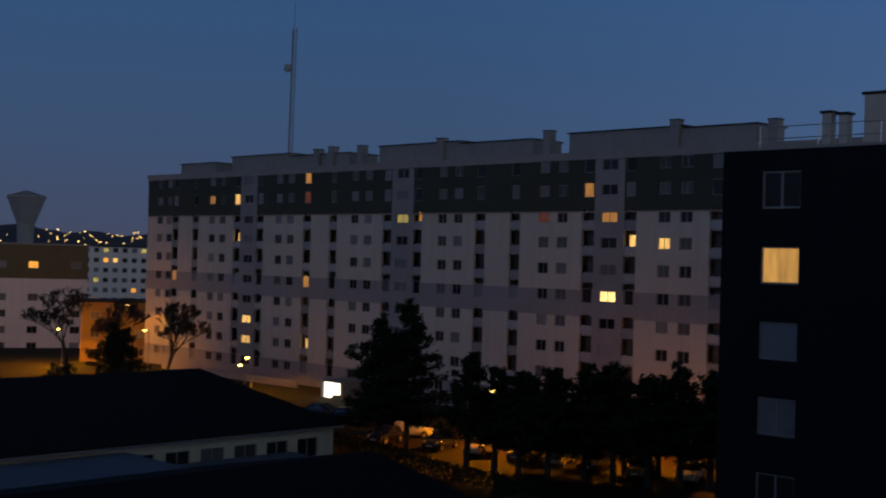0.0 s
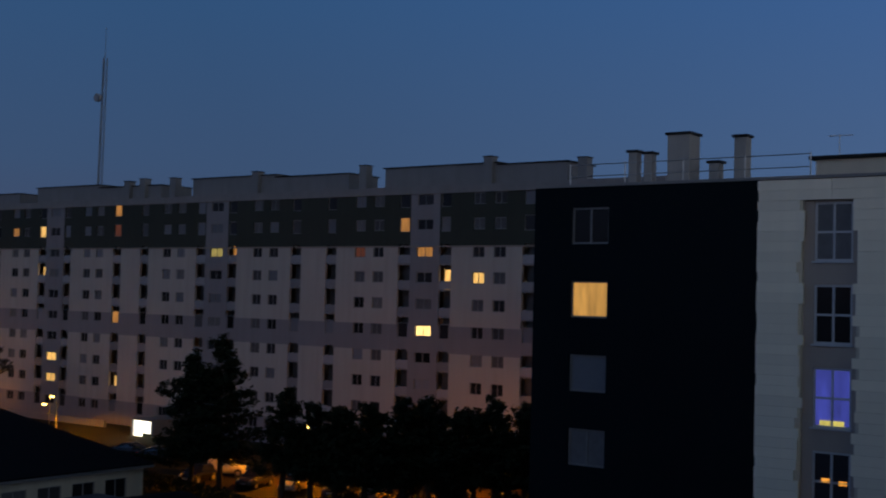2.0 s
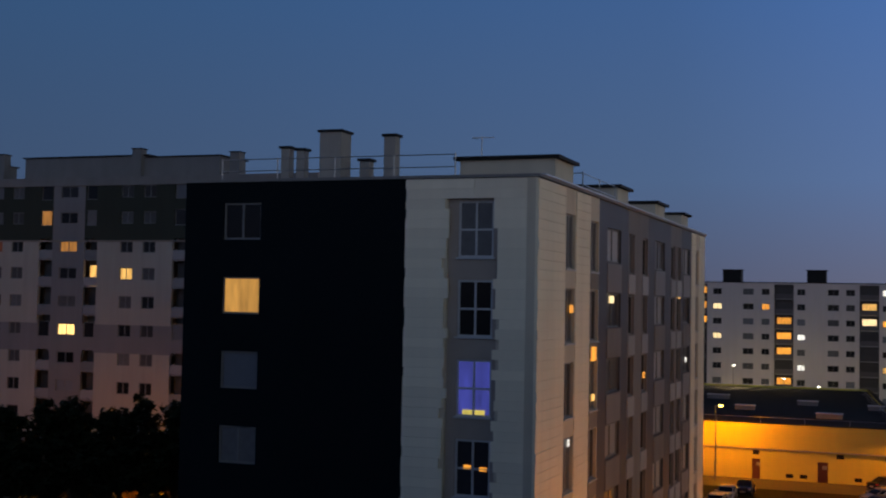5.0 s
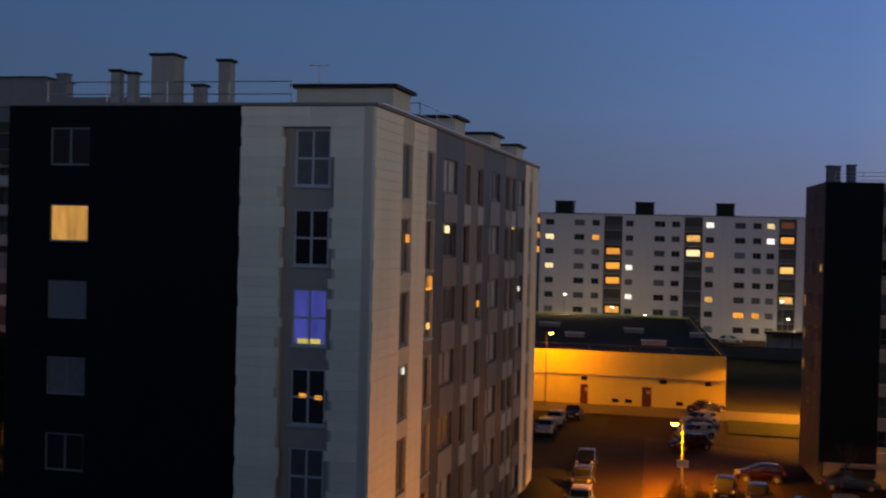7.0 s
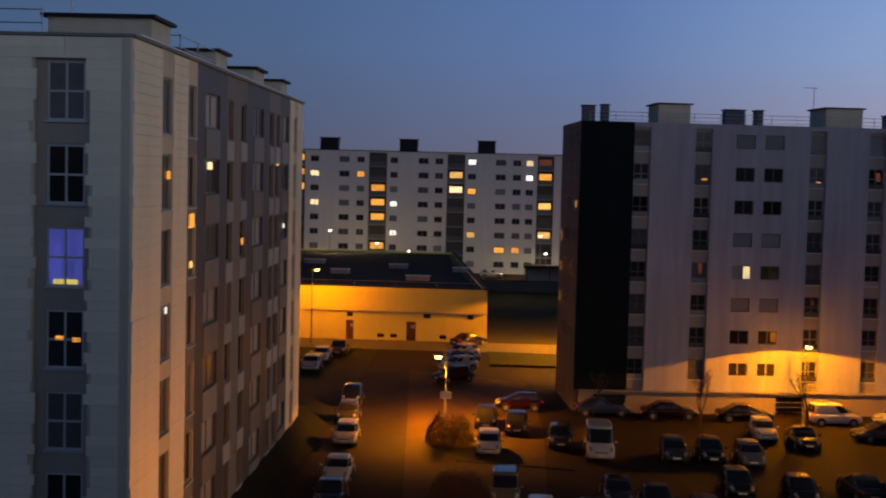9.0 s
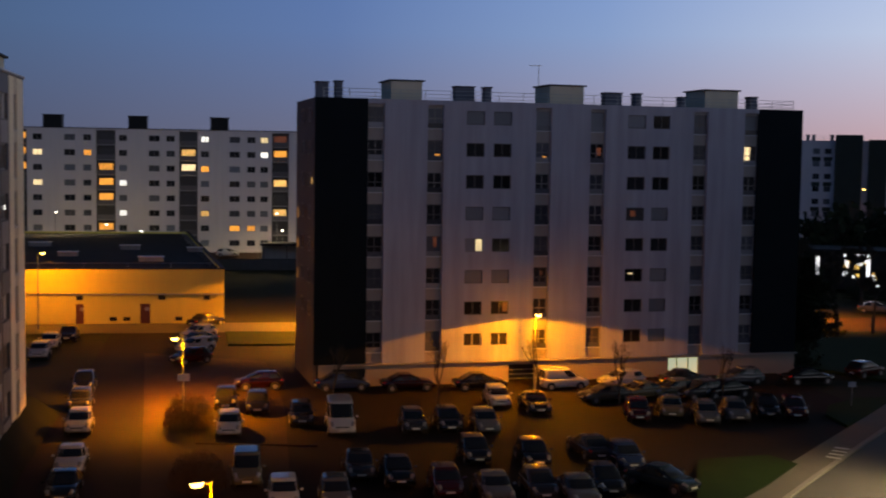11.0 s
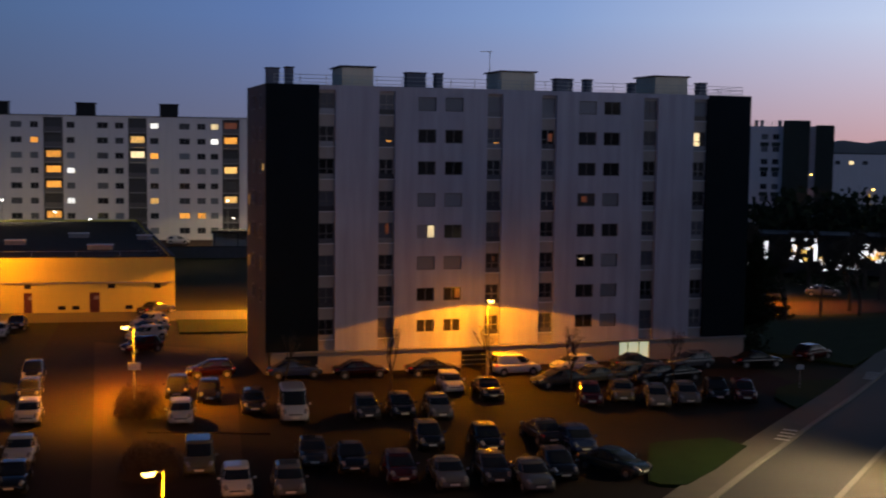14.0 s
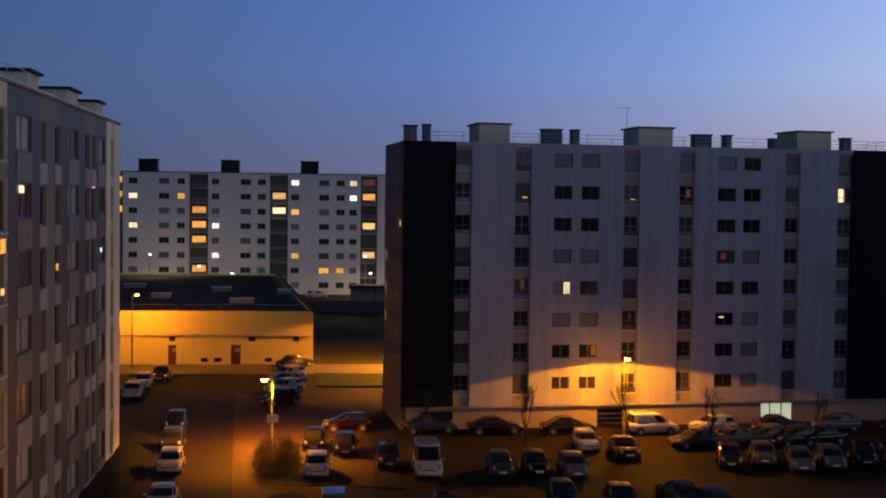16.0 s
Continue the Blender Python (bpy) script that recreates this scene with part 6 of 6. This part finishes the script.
def car_thing(kind, paint, label):
    """A parked car that faces +x, on its wheels at z = 0: a rounded lower body and a cabin that narrows to the roof."""
    e = tagged(new("van" if "van" in kind else "car"), label, "van" if "van" in kind else "car", "parked cars")
    L, W, H, belt, cab0, cab1, top0, top1, tw = CAR_SPEC[kind]
    h = L / 2
    s = Shape()
    rings = []
    for x, lo, hi, k in ((-h, 0.46, 0.80, 0.80), (-h + 0.06, 0.34, 0.93, 0.91), (-h + 0.35, 0.25, 1.0, 0.98), (-0.2, 0.23, 1.01, 1.0), (cab1 - 0.25, 0.23, 1.0, 1.0), (cab1 + 0.12, 0.23, 0.965, 0.995),
                         (h - 0.42, 0.24, 0.87, 0.97), (h - 0.13, 0.28, 0.75, 0.90), (h, 0.38, 0.61, 0.76)):
        w, z = W / 2 * k, belt * hi
        side = [(w * 0.82, lo), (w * 0.97, lo + 0.08), (w, lo + (z - lo) * 0.42), (w * 0.985, z - (z - lo) * 0.25), (w * 0.945, z - 0.05), (w * 0.84, z), (w * 0.4, z + 0.018)]
        rings.append([(x, -y, q) for y, q in side] + [(x, y, q) for y, q in reversed(side)])
    s.loft(rings)
    levels = [(belt - 0.06, 0.0), (belt + 0.02, 0.06), (belt + (H - belt) * 0.45, 0.48), (H - 0.14, 0.88), (H - 0.06, 0.97)]

    def hoop(z, t, a, grow=0.0):
        """A point on the cabin at height z, t of the way from belt to roof, at the plan angle a."""
        x0, x1 = cab0 + (top0 - cab0) * t - grow, cab1 + (top1 - cab1) * t + grow
        w = W / 2 * (0.945 + (tw - 0.945) * t ** 1.3) + grow
        c, q = math.cos(a), math.sin(a)
        e_x = 0.36
        return ((x0 + x1) / 2 + (x1 - x0) / 2 * math.copysign(abs(c) ** e_x, c), w * math.copysign(abs(q) ** 0.42, q), z)
    angles = [i * math.tau / 32 + 0.03 for i in range(32)]
    cabin = [[hoop(z, t, a) for a in angles] for z, t in levels]
    c = (top0 + top1) / 2
    for k, z in ((0.93, H - 0.02), (0.70, H), (0.2, H + 0.012)):
        cabin.append([(c + (x - c) * k, y * k, z) for x, y, q in cabin[4]])
    s.loft(cabin)
    part("body", s, PAINTS[paint], e, smooth=True)

    def pane(name, a0, a1):
        """Curved glass between two plan angles, a finger's width proud of the cabin."""
        n = 7
        front, back = [], []
        for z, t in ((belt + 0.05, 0.09), (belt + (H - belt) * 0.45, 0.48), (H - 0.13, 0.885)):
            for i in range(n):
                a = radians(a0 + (a1 - a0) * i / (n - 1))
                front.append(hoop(z, t, a, 0.014))
                back.append(hoop(z, t, a, -0.02))
        k = len(front)
        f = [(j * n + i, j * n + i + 1, (j + 1) * n + i + 1, (j + 1) * n + i) for j in range(2) for i in range(n - 1)]
        rim = list(range(n)) + [2 * n - 1] + list(range(3 * n - 1, 2 * n - 1, -1)) + [n]
        f += [tuple(i + k for i in reversed(q)) for q in f] + [(p, p + k, q + k, q) for p, q in zip(rim, rim[1:] + rim[:1])]
        part(name, Shape().add(front + back, f), CAR_GLASS, e)
    pane("windscreen", -41, 41)
    if kind != "van":
        pane("rear_window", 141, 219)
    for sgn in (-1, 1):
        pane("side_window", sgn * 50, sgn * 87)
        if kind in ("saloon", "hatch"):
            pane("side_window", sgn * 92, sgn * 130)
        y = sgn * (W / 2 - 0.28)
        part("headlight", Shape().tube((h - 0.40, y + sgn * 0.06, belt * 0.80), (h - 0.07, y - sgn * 0.02, belt * 0.69), 0.14, 0.10, 9), HEADLIGHT, e)
        part("tail_light", Shape().tube((-h + 0.28, sgn * (W / 2 - 0.16), belt * 0.84), (-h + 0.02, sgn * (W / 2 - 0.22), belt * 0.80), 0.12, 0.10, 8), TAIL, e)
        part("wing_mirror", Shape().tube((cab1 - 0.42, sgn * (W / 2 + 0.02), belt + 0.07), (cab1 - 0.42, sgn * (W / 2 + 0.19), belt + 0.09), 0.06, 0.085, 7), PAINTS[paint], e)
        for x in (h - 0.80, -h + 0.74):
            y = sgn * (W / 2 - 0.11)
            part("wheel_arch", Shape().tube((x, sgn * (W / 2 - 0.3), 0.34), (x, sgn * (W / 2 + 0.004), 0.34), 0.375, 0.365, 18), TRIM_BLACK, e)
            wheel = part("wheel", Shape().tube((x, y - 0.10, 0.31), (x, y + 0.125 * sgn if sgn > 0 else y - 0.125, 0.31), 0.31, 0.30, 18) if sgn > 0 else Shape().tube((x, y + 0.10, 0.31), (x, y - 0.125, 0.31), 0.31, 0.30, 18), TYRE, e)
            part("rim", Shape().tube((x, y + sgn * 0.10, 0.31), (x, y + sgn * 0.135, 0.31), 0.205, 0.18, 12), RIM, wheel)
    for x in (h - 0.02, -h - 0.012):
        part("plate", Shape().box(x, x + 0.03, -0.26, 0.26, 0.44, 0.55), PLATE, e)
    part("grille", Shape().box(h - 0.10, h + 0.004, -W * 0.24, W * 0.24, belt * 0.52 + 0.08, belt * 0.52 + 0.15), TRIM_BLACK, e)
    part("bumper", Shape().box(h - 0.16, h - 0.03, -W / 2 * 0.72, W / 2 * 0.72, 0.33, 0.41), TRIM_BLACK, e)
    return e


CARS = {}


def park(kind, paint, x, y, heading, lift=0.0):
    """heading: degrees in the plan, 0 along +x."""
    words = {"hatch": "small hatchback", "saloon": "saloon car", "van": "panel van", "small_van": "small van"}[kind]
    z = ground_z(x, y) + 0.09 + lift
    m = pose(x, y, z, 0, 0, heading)
    if (kind, paint) not in CARS:
        ob = CARS[kind, paint] = car_thing(kind, paint, f"{paint} {words} parked on the asphalt")
        ob.matrix_basis = m
        return ob
    return copy_thing(CARS[kind, paint], m)


N50 = (0.643, 0.766)
# along the drive, noses to the camera's side
for kind, paint, x, y in (("hatch", "white", 55.1, 69.0), ("saloon", "white", 48.1, 61.0), ("hatch", "black", 65.2, 81.0), ("hatch", "white", 77.4, 101.3), ("hatch", "white", 73.0, 97.1),
                          ("saloon", "black", 81.9, 104.2), ("saloon", "black", 43.9, 56.4), ("hatch", "grey", 60.1, 75.1)):
    park(kind, paint, x, y, -134)
# the row near the hall
for kind, paint, x, y, a in (("saloon", "black", 98.5, 101.4, 0), ("hatch", "white", 91.2, 94.9, 175), ("saloon", "silver", 87.7, 91.5, 175), ("hatch", "white", 84.7, 88.6, 172), ("hatch", "red", 79.7, 84.0, 172)):
    park(kind, paint, x, y, a)
# rows in the car park, noses to the camera's side
for kind, paint, x, y, a in (("hatch", "maroon", 74.4, 70.4, 140), ("hatch", "white", 61.1, 60.6, -136), ("hatch", "black", 67.4, 67.2, -136), ("hatch", "black", 67.7, 64.2, -136), ("hatch", "grey", 66.8, 59.0, -136),
                             ("van", "white", 66.6, 55.2, -136), ("hatch", "grey", 69.9, 51.3, -136), ("hatch", "black", 71.8, 49.6, -136), ("hatch", "silver", 73.1, 47.3, -136), ("hatch", "white", 81.3, 51.5, -136),
                             ("saloon", "black", 81.2, 48.0, -136), ("small_van", "beige", 52.5, 50.6, -136), ("hatch", "white", 50.2, 45.6, -136), ("hatch", "silver", 52.0, 43.4, -136),
                             ("saloon", "grey", 57.9, 46.5, -136), ("saloon", "black", 58.2, 43.8, -136), ("hatch", "black", 65.3, 43.0, -136), ("saloon", "silver", 58.6, 37.2, -136), ("hatch", "black", 66.9, 39.6, -136),
                             ("hatch", "grey", 60.7, 35.5, -136), ("saloon", "silver", 61.0, 33.1, -136), ("hatch", "black", 63.8, 32.9, -136), ("hatch", "blue", 70.0, 34.7, -136), ("saloon", "grey", 71.0, 37.8, 50),
                             ("saloon", "green", 66.3, 30.4, -100), ("hatch", "red", 57.8, 40.0, -136)):
    park(kind, paint, x, y, a)
# the row along the pale block, side on
for kind, paint, x, y, a in (("saloon", "blue", 78.4, 64.8, -40), ("saloon", "maroon", 81.8, 60.6, -40), ("saloon", "black", 86.0, 56.2, -40), ("small_van", "white", 90.7, 50.9, -40), ("hatch", "white", 94.8, 47.5, 140), ("saloon", "grey", 98.9, 43.5, -40),
                             ("hatch", "silver", 102.7, 40.0, 140), ("saloon", "black", 106.7, 35.4, -40), ("hatch", "red", 113.8, 32.5, -20)):
    park(kind, paint, x, y, a)
# the slanting row in front of it
for kind, paint, x, y, a in (("saloon", "grey", 88.1, 45.5, 150), ("hatch", "red", 83.6, 40.5, -148), ("saloon", "beige", 90.9, 43.9, 150), ("saloon", "beige", 86.5, 39.2, -150), ("hatch", "beige", 93.2, 42.1, 150), ("hatch", "silver", 85.9, 36.1, -146),
                             ("hatch", "grey", 94.2, 40.1, 150), ("hatch", "silver", 88.2, 34.7, -146), ("saloon", "black", 96.0, 38.8, 150), ("hatch", "black", 91.0, 33.3, -150), ("hatch", "red", 91.9, 31.5, -150)):
    park(kind, paint, x, y, a)
# under the pines
for kind, paint, x, y, a in (("small_van", "white", -2.4, 113.9, -10), ("hatch", "black", -4.7, 109.9, -120), ("hatch", "grey", 0.2, 107.1, -120), ("hatch", "white", 3.7, 105.4, -120), ("hatch", "silver", 7.2, 103.7, -120), ("hatch", "white", 10.1, 103.3, -115),
                             ("saloon", "black", 13.0, 102.0, -120), ("saloon", "beige", 16.6, 100.9, -115), ("hatch", "white", 20.5, 100.8, -115), ("saloon", "black", -8.9, 123.0, -30), ("saloon", "grey", -11.7, 126.0, -30)):
    park(kind, paint, x, y, a)
park("hatch", "white", *uv(0.6, 219.0), -45, 1.65)
park("saloon", "silver", 164.6, 46.0, -70)
